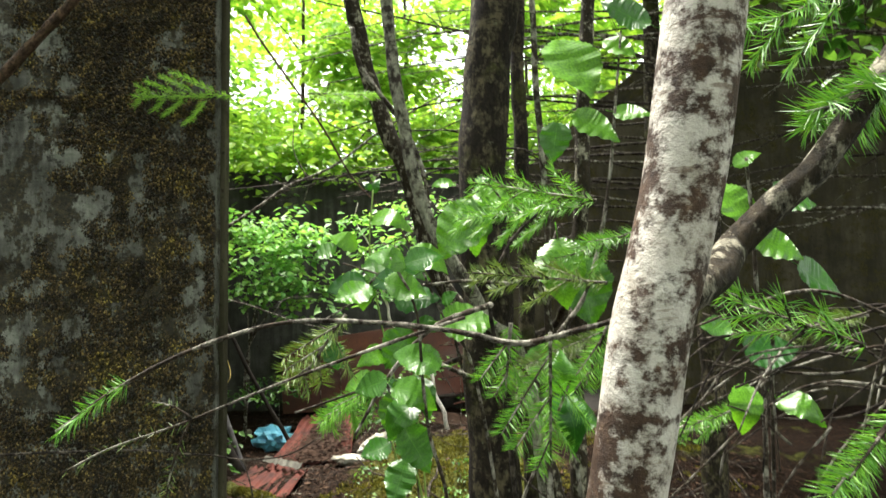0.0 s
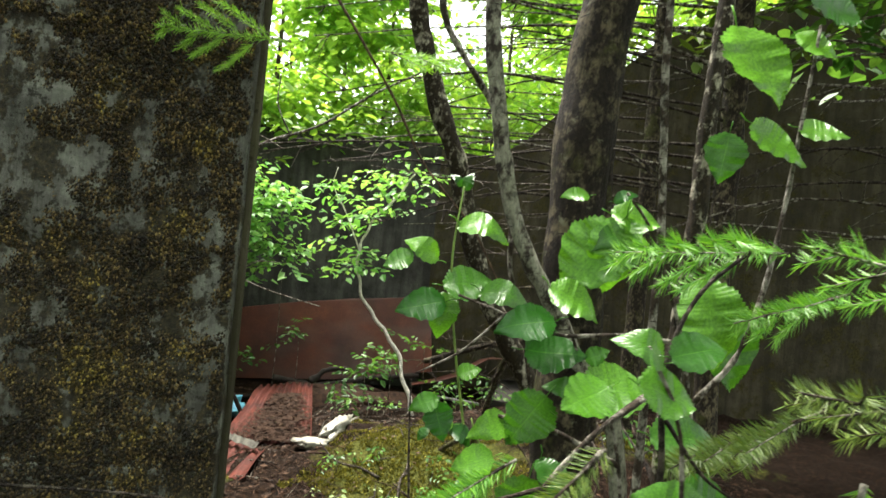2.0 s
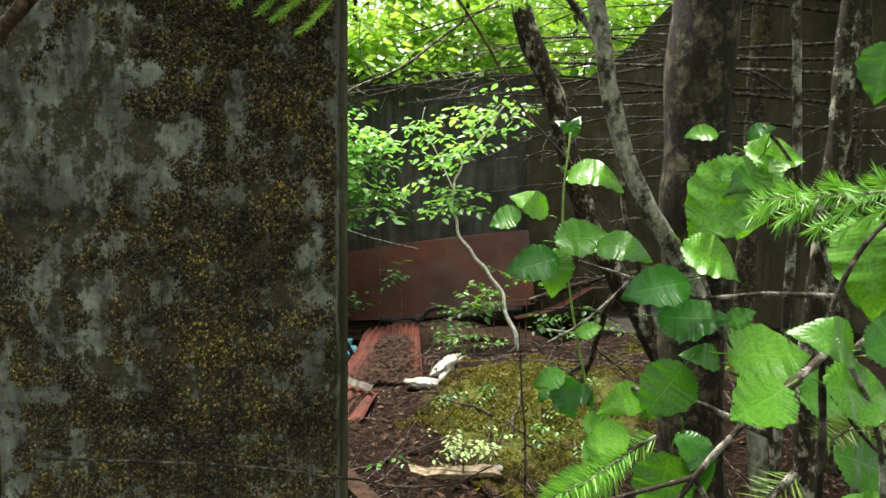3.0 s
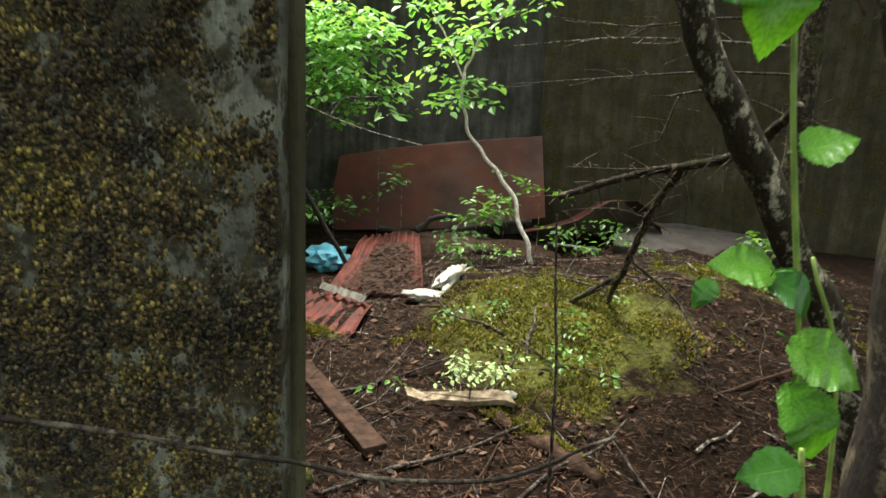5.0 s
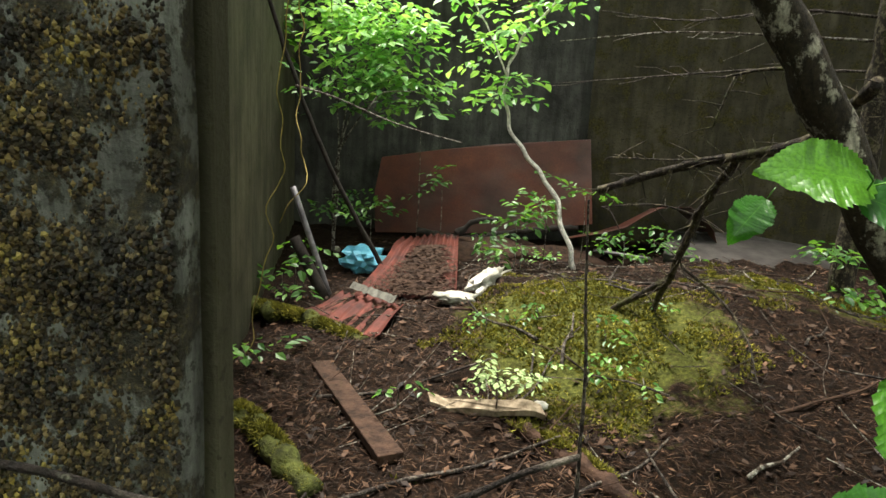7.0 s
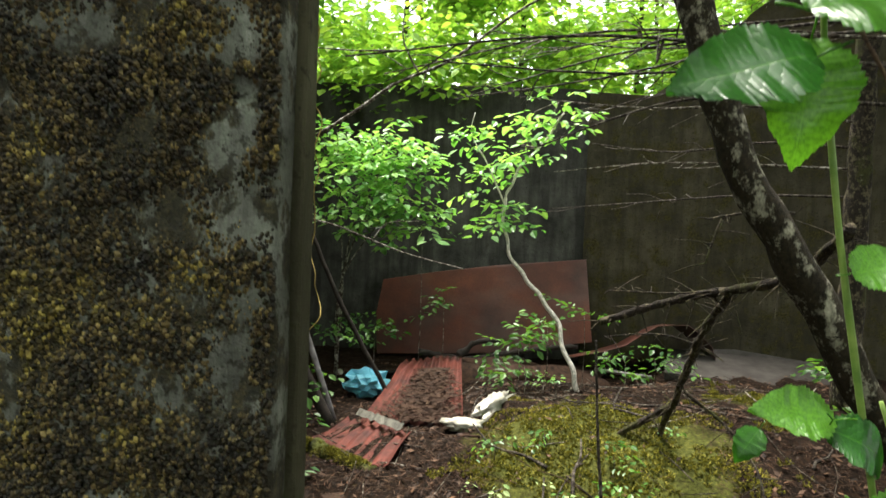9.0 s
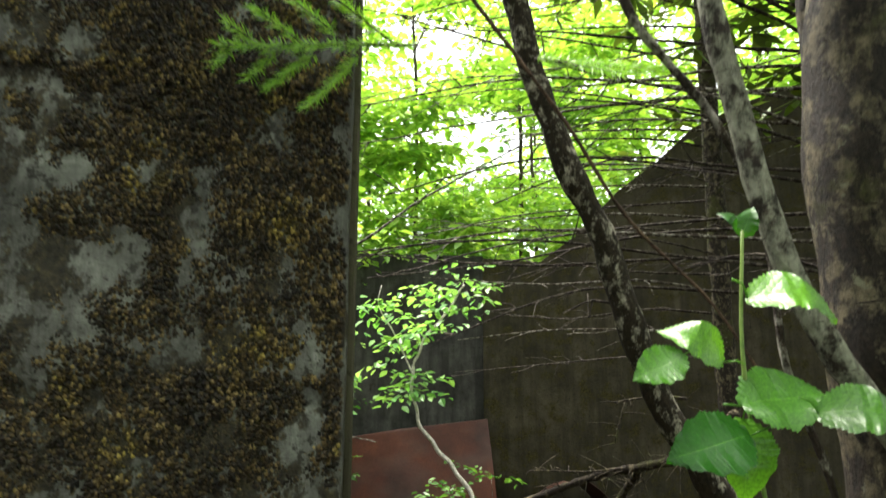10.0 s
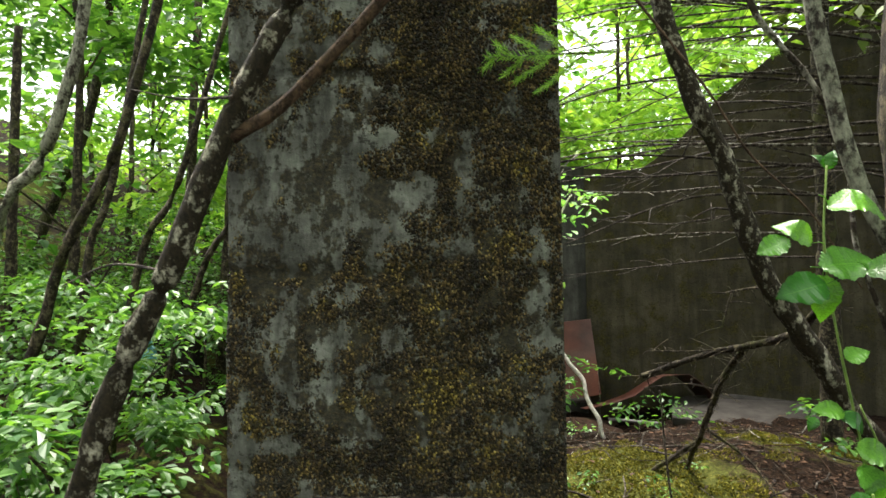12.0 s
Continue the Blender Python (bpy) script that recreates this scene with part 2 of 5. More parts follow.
M_PALEWOOD = mat_plain("pale_wood", (0.07, 0.05, 0.03), (0.30, 0.24, 0.165), 26, 0.8)
M_ROT = mat_plain("rotten_wood", (0.012, 0.007, 0.005), (0.06, 0.033, 0.021), 18, 0.85, 0, 0.8, 0.01)
M_LOGMOSS = mat_plain("mossy_log", (0.010, 0.010, 0.005), (0.085, 0.095, 0.022), 16, 0.95, 0, 1.0, 0.015)
M_SLAB = mat_plain("damp_grey_slab", (0.025, 0.022, 0.02), (0.06, 0.053, 0.048), 6, 0.7, 0, 0.4, 0.006)
M_VINE = mat_plain("yellow_dry_vine", (0.12, 0.09, 0.03), (0.34, 0.26, 0.08), 40, 0.8)
M_MUSHROOM = mat_plain("pale_lichen", (0.13, 0.20, 0.07), (0.33, 0.41, 0.19), 30, 0.9)


# ---- mesh helpers ----
class Build:
    """Collects vertices and faces of one mesh."""

    def __init__(self):
        self.v, self.f = [], []

    def add(self, vs, fs):
        k = len(self.v)
        self.v.extend(vs)
        self.f.extend([tuple(i + k for i in f) for f in fs])

    def mesh(self, name, material, smooth=True):
        me = bpy.data.meshes.new(name)
        me.from_pydata([tuple(p) for p in self.v], [], self.f)
        me.update()
        if smooth:
            me.polygons.foreach_set("use_smooth", [True] * len(me.polygons))
        me.materials.append(material)
        return me

    def tube(self, pts, r0, r1, sides=8, step=0.05, wobble=0.0, lumps=0.0, cap=True):
        path = curve(pts, step)
        n = len(path)
        k = len(self.v)
        side = Vector((1, 0, 0))
        for i, p in enumerate(path):
            d = (path[min(i + 1, n - 1)] - path[max(i - 1, 0)]).normalized()
            a = d.cross(Vector((0.31, 0.2, 0.93)) if abs(d.z) < 0.9 else Vector((1, 0.2, 0))).normalized()
            b = d.cross(a)
            u = i / max(1, n - 1)
            r = r0 + (r1 - r0) * u
            q = p + Vector((noise.noise(p * 7), noise.noise(p * 7 + Vector((5, 5, 5))), 0)) * wobble
            for s in range(sides):
                t = 2 * math.pi * s / sides
                w = a * math.cos(t) + b * math.sin(t)
                rr = r * (1 + lumps * noise.noise((q + w * r) * (0.35 / max(r, 0.004))))
                self.v.append(q + w * rr)
        for i in range(n - 1):
            for s in range(sides):
                s2 = (s + 1) % sides
                self.f.append((k + i * sides + s, k + i * sides + s2, k + (i + 1) * sides + s2, k + (i + 1) * sides + s))
        if cap:
            self.f.append(tuple(k + s for s in reversed(range(sides))))
            self.f.append(tuple(k + (n - 1) * sides + s for s in range(sides)))
        return path

    def box(self, a, b):
        (x0, y0, z0), (x1, y1, z1) = a, b
        vs = [Vector((x, y, z)) for z in (z0, z1) for y in (y0, y1) for x in (x0, x1)]
        self.add(vs, [(0, 2, 3, 1), (4, 5, 7, 6), (0, 1, 5, 4), (2, 6, 7, 3), (0, 4, 6, 2), (1, 3, 7, 5)])


def curve(pts, step):
    """A smooth line through the points."""
    p = [Vector(q) for q in pts]
    p = [2 * p[0] - p[1]] + p + [2 * p[-1] - p[-2]]
    out = []
    for i in range(1, len(p) - 2):
        a, b, c, d = p[i - 1:i + 3]
        m = max(1, int((c - b).length / step))
        for j in range(m):
            t = j / m
            out.append(0.5 * (2 * b + (c - a) * t + (2 * a - 5 * b + 4 * c - d) * t * t + (3 * b - a - 3 * c + d) * t ** 3))
    out.append(p[-2])
    return out


def thing(name, at, label, category, group="", kind=""):
    ob = new(name)
    ob.empty_display_size = 0.05
    ob.location = at
    return tagged(ob, label, category, group, kind)


def part(name, me, parent, label="", kind=""):
    """One mesh in world places, under a thing or a part."""
    ob = new(name, me)
    ob.parent = parent
    chain = Vector(parent.location)
    up = parent.parent
    while up:
        chain += Vector(up.location)
        up = up.parent
    ob.location = -chain
    return tagged(ob, label, "", "", kind)


def solid(name, me, label, category, kind=""):
    return tagged(new(name, me), label, category, "", kind)


def bevelled(me, width, seg=2):
    bm = bmesh.new()
    bm.from_mesh(me)
    bmesh.ops.recalc_face_normals(bm, faces=bm.faces)
    bmesh.ops.bevel(bm, geom=bm.edges[:], offset=width, segments=seg, affect="EDGES", profile=0.6)
    bm.to_mesh(me)
    bm.free()
    return me


def wallx(y):
    """Inner face of the slanting wall."""
    return -0.95 - 0.29 * (y - 1.75)


def smooth(a, b, v):
    t = min(1, max(0, (v - a) / (b - a)))
    return t * t * (3 - 2 * t)


def height(x, y):
    h = 0.42 * math.exp(-((x - 0.15) / 1.35) ** 2 - ((y - 4.5) / 1.5) ** 2)
    h += 0.16 * smooth(0.2, 1.2, x) * smooth(2.5, 5, y) + 0.06
    out = smooth(0.2, 0.9, wallx(max(y, 1.0)) - x) * smooth(0.6, 2.6, y)
    h += out * (0.12 + 0.24 * min(4, max(0, -1.6 - x)))
    h += 0.5 * max(0, -x - 6.5) * smooth(30, 10, -x) + 0.25 * smooth(8.2, 10, y) * min(6, max(0, y - 8.2))
    h += 0.05 * noise.noise(Vector((x * 1.3, y * 1.3, 0))) + 0.03 * noise.noise(Vector((x * 4, y * 4, 2)))
    h += 0.045 * abs(noise.noise(Vector((x * 5.5, y * 5.5, 7)))) * smooth(1.7, 2.4, y)
    return h


def mossy(x, y):
    m = 1.0 * math.exp(-((x - 0.05) / 0.8) ** 2 - ((y - 4.0) / 0.9) ** 2)
    m = max(m, 0.9 * math.exp(-((x - 1.3) / 0.8) ** 2 - ((y - 5.0) / 0.7) ** 2))
    if x < wallx(max(y, 1)) - 0.1:
        m = max(m, 0.55 + 0.35 * noise.noise(Vector((x * 0.6, y * 0.6, 4))) * smooth(-0.1, -2.5, x) - 0.6 * smooth(1.6, 0.2, y))
    m = max(m, (0.25 + 0.6 * noise.noise(Vector((x * 1.5, y * 1.5, 9)))) * smooth(0.1, 0.9, x) * smooth(3.0, 4.2, y))
    return m


# ---- ground ----
def axis(lo, hi, step, far):
    a = list(np.arange(lo, hi, step))
    w, d = [], step
    p = hi
    while p < far:
        w.append(p)
        d *= 1.25
        p += d
    w.append(far)
    left, d, p = [], step, lo
    while p > -far:
        d *= 1.25
        p -= d
        left.append(max(p, -far))
    return left[::-1] + a + w


gx, gy = axis(-4, 3.5, 0.06, 1500), axis(-1.5, 8.5, 0.06, 1500)
b = Build()
b.v = [Vector((x, y, height(x, y) + 0.022 * noise.noise(Vector((x * 11, y * 11, 0))))) for y in gy for x in gx]
W = len(gx)
b.f = [(j * W + i, j * W + i + 1, (j + 1) * W + i + 1, (j + 1) * W + i) for j in range(len(gy) - 1) for i in range(W - 1)]
me = b.mesh("ground", M_GROUND)
at = me.attributes.new("moss", "FLOAT", "POINT")
at.data.foreach_set("value", [mossy(p.x, p.y) for p in b.v])
solid("ground", me, "brown needle litter with yellow-green moss on uneven forest floor", "ground", "structure")

# ---- concrete ruin ----
def pier_mesh(x0, x1, y0, y1, z0, z1, rough):
    """A slab with a fine grid on its front, slightly uneven."""
    bb = Build()
    nx, nz = 32, 190
    for j in range(nz + 1):
        for i in range(nx + 1):
            x, z = x0 + (x1 - x0) * i / nx, z0 + (z1 - z0) * j / nz
            lip = 0.009 if min(abs(z - 1.93 + 0.05 * (x + 0.85)), abs(z - 1.54), abs(z - 1.16)) < 0.017 else 0
            edge = 0.003 * (noise.noise(Vector((0, 3, z * 6)))) if i in (0, nx) else 0
            bb.v.append(Vector((x + edge, y0 + rough * noise.noise(Vector((x * 9, 1, z * 9))) + lip, z)))
    w = nx + 1
    bb.f = [(j * w + i, j * w + i + 1, (j + 1) * w + i + 1, (j + 1) * w + i) for j in range(nz) for i in range(nx)]
    k = len(bb.v)
    for j in range(nz + 1):
        bb.v += [Vector((bb.v[j * w].x, y1, bb.v[j * w].z)), Vector((bb.v[j * w + nx].x, y1, bb.v[j * w].z))]
    for j in range(nz):
        bb.f += [(j * w, (j + 1) * w, k + 2 * j + 2, k + 2 * j), (j * w + nx, k + 2 * j + 1, k + 2 * j + 3, (j + 1) * w + nx),
                 (k + 2 * j, k + 2 * j + 2, k + 2 * j + 3, k + 2 * j + 1)]
    bb.f.append(tuple(range(nz * w, nz * w + w)) + (k + 2 * nz + 1, k + 2 * nz))
    return bb


pier = solid("wall_pier", pier_mesh(-1.18, -0.525, 1.56, 1.596, -0.1, 2.85, 0.006).mesh("wall_pier", M_PIER), "grey concrete pier overgrown with brown and yellow moss", "wall", "structure")
b = Build()
b.box((-1.17, 1.596, -0.1), (-0.545, 1.616, 2.85))
part("groove", b.mesh("groove", M_BATTEN, False), pier)
b = Build()
b.box((-1.17, 1.616, -0.1), (-0.52, 1.648, 2.85))
part("edge_strip", bevelled(b.mesh("edge_strip", M_BATTEN, False), 0.004), pier)


def prism(poly, depth, d):
    """Polygon of points, pushed back along d."""
    n = len(poly)
    vs = [Vector(p) for p in poly] + [Vector(p) + Vector(d) * depth for p in poly]
    bb = Build()
    bb.add(vs, [tuple(range(n)), tuple(reversed(range(n, 2 * n)))] + [(i, n + i, n + (i + 1) % n, (i + 1) % n) for i in range(n)])
    return bb


b = prism([(wallx(1.65), 1.65, -0.3), (wallx(7.9), 7.9, -0.3), (wallx(7.9), 7.9, 2.83), (wallx(1.65), 1.65, 2.83)], 0.24, (-1, -0.29, 0))
solid("wall_west", bevelled(b.mesh("wall_west", M_BATTEN, False), 0.01), "damp grey concrete wall with green stains", "wall", "structure")
b = prism([(-3.05, 7.9, -0.4), (0.24, 7.9, -0.4), (0.24, 7.9, 2.80), (-0.9, 7.9, 2.82), (-3.05, 7.9, 2.85)], 0.3, (0, 1, 0))
solid("wall_north", bevelled(b.mesh("wall_north", M_BACKWALL, False), 0.012), "dark damp concrete back wall", "wall", "structure")
top = [(0.22, 2.76), (0.8, 2.70), (1.15, 2.95), (1.6, 3.42), (2.0, 3.72), (2.35, 4.05), (2.9, 4.3), (4.2, 4.7), (8, 5.0)]
wall_line = lambda x: 7.80 - 0.24 * (x - 0.22)
b = prism([(0.22, wall_line(0.22), -0.4), (8, wall_line(8), -0.4)] + [(x, wall_line(x), z) for x, z in reversed(top)], 0.3, (0.2, 1, 0))
solid("wall_east", bevelled(b.mesh("wall_east", M_WALL, False), 0.012), "dark concrete wall with broken sloping top", "wall", "structure")

# ---- trees near the path ----
def on_ground(x, y, dip=0.04):
    return (x, y, height(x, y) - dip)


def tree(pts, r0, r1, material, label, lumps=0.25, limbs=(), name="tree", category="tree", sides=12, step=0.03, wobble=0.004, group="", twigs=4):
    """A trunk from the ground up; limbs: (points, r0, r1, material); short dead twigs along it."""
    t = thing(name, pts[0], label, category, group)
    bb = Build()
    bb.tube(pts, r0, r1, sides, step, wobble, lumps)
    trunk = part("trunk", bb.mesh("trunk", material), t)
    for q, a, c, m in limbs:
        bb = Build()
        bb.tube(q, a, c, 7, 0.03, 0.004, 0.25)
        part("limb", bb.mesh("limb", m), t)
    path, rr = curve(pts, 0.05), random.Random(int(1000 * abs(pts[0][0]) + 100 * pts[0][1]))
    path = [p for p in path if 0.9 < p.z < 2.8]
    for k in range(twigs):
        o, a = rr.choice(path), rr.uniform(0.2, 2.9)
        e = o + Vector((math.cos(a), 0.7 * math.sin(a), rr.uniform(-0.3, 0.45))) * rr.uniform(0.1, 0.38)
        bb = Build()
        mid = o.lerp(e, 0.5) + Vector((0, 0, rr.uniform(-0.015, 0.03)))
        bb.tube([o, mid, e], 0.0034, 0.0012, 5, 0.02, 0.004, 0.2)
        bb.tube([mid, mid.lerp(e, 0.5) + Vector((0.02, 0, -0.02)), e + Vector((0.05, 0, rr.uniform(-0.08, 0.04)))], 0.0022, 0.001, 4, 0.02, 0.004, 0.2)
        part("dead_twig", bb.mesh("dead_twig", M_DEAD), t)
    return t


alder = tree([on_ground(-0.02, 0.38), (0.045, 0.34, 1.1), (0.089, 0.33, 1.42), (0.112, 0.33, 1.52), (0.131, 0.33, 1.64), (0.17, 0.34, 1.9), (0.25, 0.4, 2.9)],
             0.0165, 0.022, M_BIRCH, "pale young alder trunk with dark lichen blotches", 0.14,
             [([(0.115, 0.335, 1.49), (0.16, 0.39, 1.505), (0.18, 0.42, 1.522), (0.207, 0.42, 1.55), (0.23, 0.42, 1.568), (0.252, 0.42, 1.597), (0.4, 0.46, 1.8), (0.5, 0.5, 2.1)], 0.010, 0.007, M_MOTTLE)],
             name="alder_tree", sides=24, step=0.012, twigs=0)
tree([on_ground(0.30, 1.5), (0.20, 1.47, 1.2), (0.09, 1.45, 1.43), (0.04, 1.45, 1.52), (-0.01, 1.45, 1.60), (-0.055, 1.45, 1.71), (-0.08, 1.45, 1.83), (-0.10, 1.45, 1.93), (-0.12, 1.45, 2.12), (-0.2, 1.46, 2.6), (-0.25, 1.5, 3.4)],
     0.018, 0.011, M_ALDER, "thin curved alder stem with grey-green lichen", 0.2, name="alder_tree")
tree([on_ground(0.55, 2.02), (0.30, 1.98, 0.95), (0.165, 1.97, 1.22), (0.055, 1.97, 1.41), (-0.015, 1.97, 1.53), (-0.06, 1.97, 1.68), (-0.10, 1.97, 1.82), (-0.16, 1.97, 1.95), (-0.235, 1.97, 2.2), (-0.28, 1.97, 2.46), (-0.36, 1.98, 3.0), (-0.4, 2.0, 3.8)],
     0.030, 0.019, M_MOTTLE, "alder trunk mottled with white lichen and dark bark", 0.3, name="alder_tree", sides=16)
tree([on_ground(0.16, 1.55), (0.12, 1.53, 0.9), (0.10, 1.52, 1.4), (0.09, 1.52, 1.65), (0.09, 1.52, 1.8), (0.105, 1.52, 2.0), (0.125, 1.52, 2.2), (0.17, 1.55, 3.0), (0.2, 1.55, 4.2)],
     0.058, 0.046, M_DARKBARK, "dark rough-barked trunk with olive lichen", 0.22, name="alder_tree", sides=18)
tree([on_ground(0.24, 1.76), (0.22, 1.75, 1.2), (0.21, 1.75, 1.75), (0.2, 1.75, 2.02), (0.2, 1.75, 2.25), (0.18, 1.75, 3.2)],
     0.024, 0.016, M_DARKBARK, "slender dark trunk close behind a thicker one", 0.25, name="alder_tree")
tree([on_ground(0.22, 1.44), (0.22, 1.44, 1.42), (0.222, 1.44, 1.55), (0.22, 1.44, 1.69), (0.2, 1.44, 1.99), (0.19, 1.44, 2.6)],
     0.009, 0.006, M_TWIG, "thin straight grey sapling stem", 0.15, name="sapling")
tree([on_ground(0.3, 1.5), (0.29, 1.5, 1.2), (0.3, 1.5, 1.54), (0.31, 1.5, 1.69), (0.32, 1.5, 1.91), (0.36, 1.5, 2.6)],
     0.022, 0.014, M_MOTTLE, "upright grey-brown alder stem", 0.25, name="alder_tree")
tree([on_ground(-1.58, 1.30), (-1.32, 1.31, 1.18), (-1.17, 1.31, 1.54), (-1.08, 1.31, 1.76), (-1.0, 1.31, 1.92), (-0.97, 1.31, 1.98), (-0.86, 1.33, 2.3), (-0.8, 1.35, 3.0)],
     0.023, 0.018, M_MOTTLE, "leaning mottled alder trunk beside a concrete pier", 0.3,
     [([(-1.07, 1.31, 1.755), (-0.99, 1.33, 1.81), (-0.91, 1.33, 1.89), (-0.82, 1.33, 1.98), (-0.7, 1.33, 2.12), (-0.5, 1.33, 2.4)], 0.012, 0.008, M_BROWN)], name="alder_tree", sides=14)

# trunks in the wood outside
WOOD = [
    ([(-3.1, 3.0, 0.5), (-2.82, 3.0, 1.81), (-2.64, 3.0, 2.05), (-2.49, 3.0, 2.47), (-2.44, 3.0, 2.77), (-2.3, 3, 4)], 0.034, M_ALDER),
    ([(-3.3, 3.5, 0.5), (-3.02, 3.5, 1.2), (-2.88, 3.5, 1.66), (-2.7, 3.5, 2.0), (-2.58, 3.5, 2.25), (-2.46, 3.5, 2.66), (-2.1, 3.5, 4)], 0.032, M_DARKBARK),
    ([(-3.3, 4.2, 0.5), (-3.24, 4.2, 1.06), (-3.18, 4.2, 1.75), (-3.04, 4.2, 2.17), (-2.8, 4.2, 3.5)], 0.03, M_DARKBARK),
    ([(-3.25, 4.3, 0.5), (-3.02, 4.3, 1.2), (-2.87, 4.3, 1.82), (-2.67, 4.3, 2.16), (-2.3, 4.3, 3.4)], 0.028, M_DARKBARK),
    ([(-3.9, 5, 0.5), (-4.12, 5.0, 0.7), (-4.26, 5.0, 0.97), (-4.32, 5.0, 1.56), (-4.3, 5, 3.5)], 0.05, M_DARKBARK),
    ([(-2.98, 4.6, 0.4), (-2.83, 4.6, 1.09), (-2.6, 4.6, 1.73), (-2.45, 4.6, 2.0), (-2.3, 4.7, 3.2)], 0.028, M_DARKBARK),
    ([(-5.4, 6.5, 0.8), (-5.2, 6.5, 2.0), (-4.7, 6.5, 3.2), (-4.4, 6.5, 5)], 0.06, M_DARKBARK),
    ([(-4.7, 7.5, 0.8), (-4.2, 7.5, 2.2), (-4.1, 7.5, 4), (-4, 7.5, 6)], 0.06, M_DARKBARK),
]
for pts, r, m in WOOD:
    x, y, _ = pts[0]
    tree([on_ground(x, y)] + pts[1:], r, r * 0.6, m, "slim dark leaning trunk in the green understorey", 0.25, name="alder_tree", sides=9, step=0.08, group="trunks of the wood")

# ---- foliage ----
def leaf_cloud(count, spots, size, seed, flat=0.6):
    """Folded leaves of six points round the spots (x, y, z, rx, ry, rz), drooping in little sprays."""
    r = random.Random(seed)
    bb = Build()
    for _ in range(count // 7):
        x, y, z, a, c, d = r.choice(spots)
        g = Vector((r.gauss(0, 0.5), r.gauss(0, 0.5), r.gauss(0, 0.5)))
        p0 = Vector((x + g.x * a, y + g.y * c, z + g.z * d))
        hd = r.uniform(0, 6.28)
        spray = Vector((math.cos(hd), math.sin(hd), r.uniform(-0.5, 0.25)))
        side = Vector((-math.sin(hd), math.cos(hd), r.uniform(-0.3, 0.3)))
        for k in range(7):
            s = size * r.uniform(0.65, 1.25)
            p = p0 + spray * (k * size * 0.55) + side * ((-1) ** k * size * 0.4)
            u = (spray * 0.5 + side * (-1) ** k + Vector((r.uniform(-.4, .4), r.uniform(-.4, .4), r.uniform(-.7, .2)))).normalized()
            w = u.cross(Vector((r.uniform(-flat, flat), r.uniform(-flat, flat), 1)).normalized()).normalized()
            nrm = w.cross(u)
            v = [p, p + u * s * 0.35 + w * s * 0.3 + nrm * s * 0.07, p + u * s * 0.75 + w * s * 0.2 + nrm * s * 0.03, p + u * s - nrm * s * 0.08,
                 p + u * s * 0.75 - w * s * 0.2 + nrm * s * 0.03, p + u * s * 0.35 - w * s * 0.3 + nrm * s * 0.07]
            bb.add(v, [(0, 1, 2, 3), (0, 3, 4, 5)])
    return bb


def broadleaf(x, y, lo, hi, spread, count, size, material, label, seed, name="broadleaf_tree", r=0.05, cat="tree", group=""):
    rr = random.Random(seed)
    base = on_ground(x, y)
    t = thing(name, base, label, cat, group)
    bb = Build()
    topp = (x + rr.uniform(-.4, .4), y + rr.uniform(-.4, .4), hi)
    path = bb.tube([base, (x + rr.uniform(-.15, .15), y, (lo + hi) / 2), topp], r, r * 0.3, 8, 0.12, 0.02, 0.2)
    part("trunk", bb.mesh("trunk", M_DARKBARK), t)
    spots = []
    for k in range(9):
        z = rr.uniform(lo, hi)
        a = rr.uniform(0, 6.28)
        ln = spread * rr.uniform(0.35, 1.0)
        q = (x + ln * math.cos(a), y + ln * math.sin(a), z + rr.uniform(-0.2, 0.4))
        o = min(path, key=lambda pp: abs(pp.z - z + 0.3))
        bl = Build()
        bl.tube([o, (Vector(o) + Vector(q)) / 2 + Vector((0, 0, 0.12)), q], r * 0.25, r * 0.08, 5, 0.15, 0.02)
        part("limb", bl.mesh("limb", M_DARKBARK), t)
        s = spread * rr.uniform(0.28, 0.5)
        spots.append((*q, s, s, s * 0.5))
    part("crown", leaf_cloud(count, spots, size, seed).mesh("crown", material, False), t, "", "stuff")
    return t


BACK = [(-7.5, 11, 1.2), (-5.2, 10.2, 1.1), (-3.6, 9.6, 1.0), (-2.1, 9.7, 1.0), (-0.6, 9.5, 1.0), (0.9, 9.9, 1.1), (2.6, 10.0, 1.3), (4.8, 10.8, 1.4),
        (-4.4, 13, 1.6), (-1.3, 12.6, 1.5), (1.8, 13, 1.6), (5.6, 14, 1.8), (-8.5, 15, 2), (-3, 17, 2), (2.5, 18, 2), (8, 16, 2)]
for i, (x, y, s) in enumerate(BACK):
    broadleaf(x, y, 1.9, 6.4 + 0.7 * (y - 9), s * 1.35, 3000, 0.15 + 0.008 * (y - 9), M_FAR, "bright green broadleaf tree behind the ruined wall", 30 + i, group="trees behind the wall")
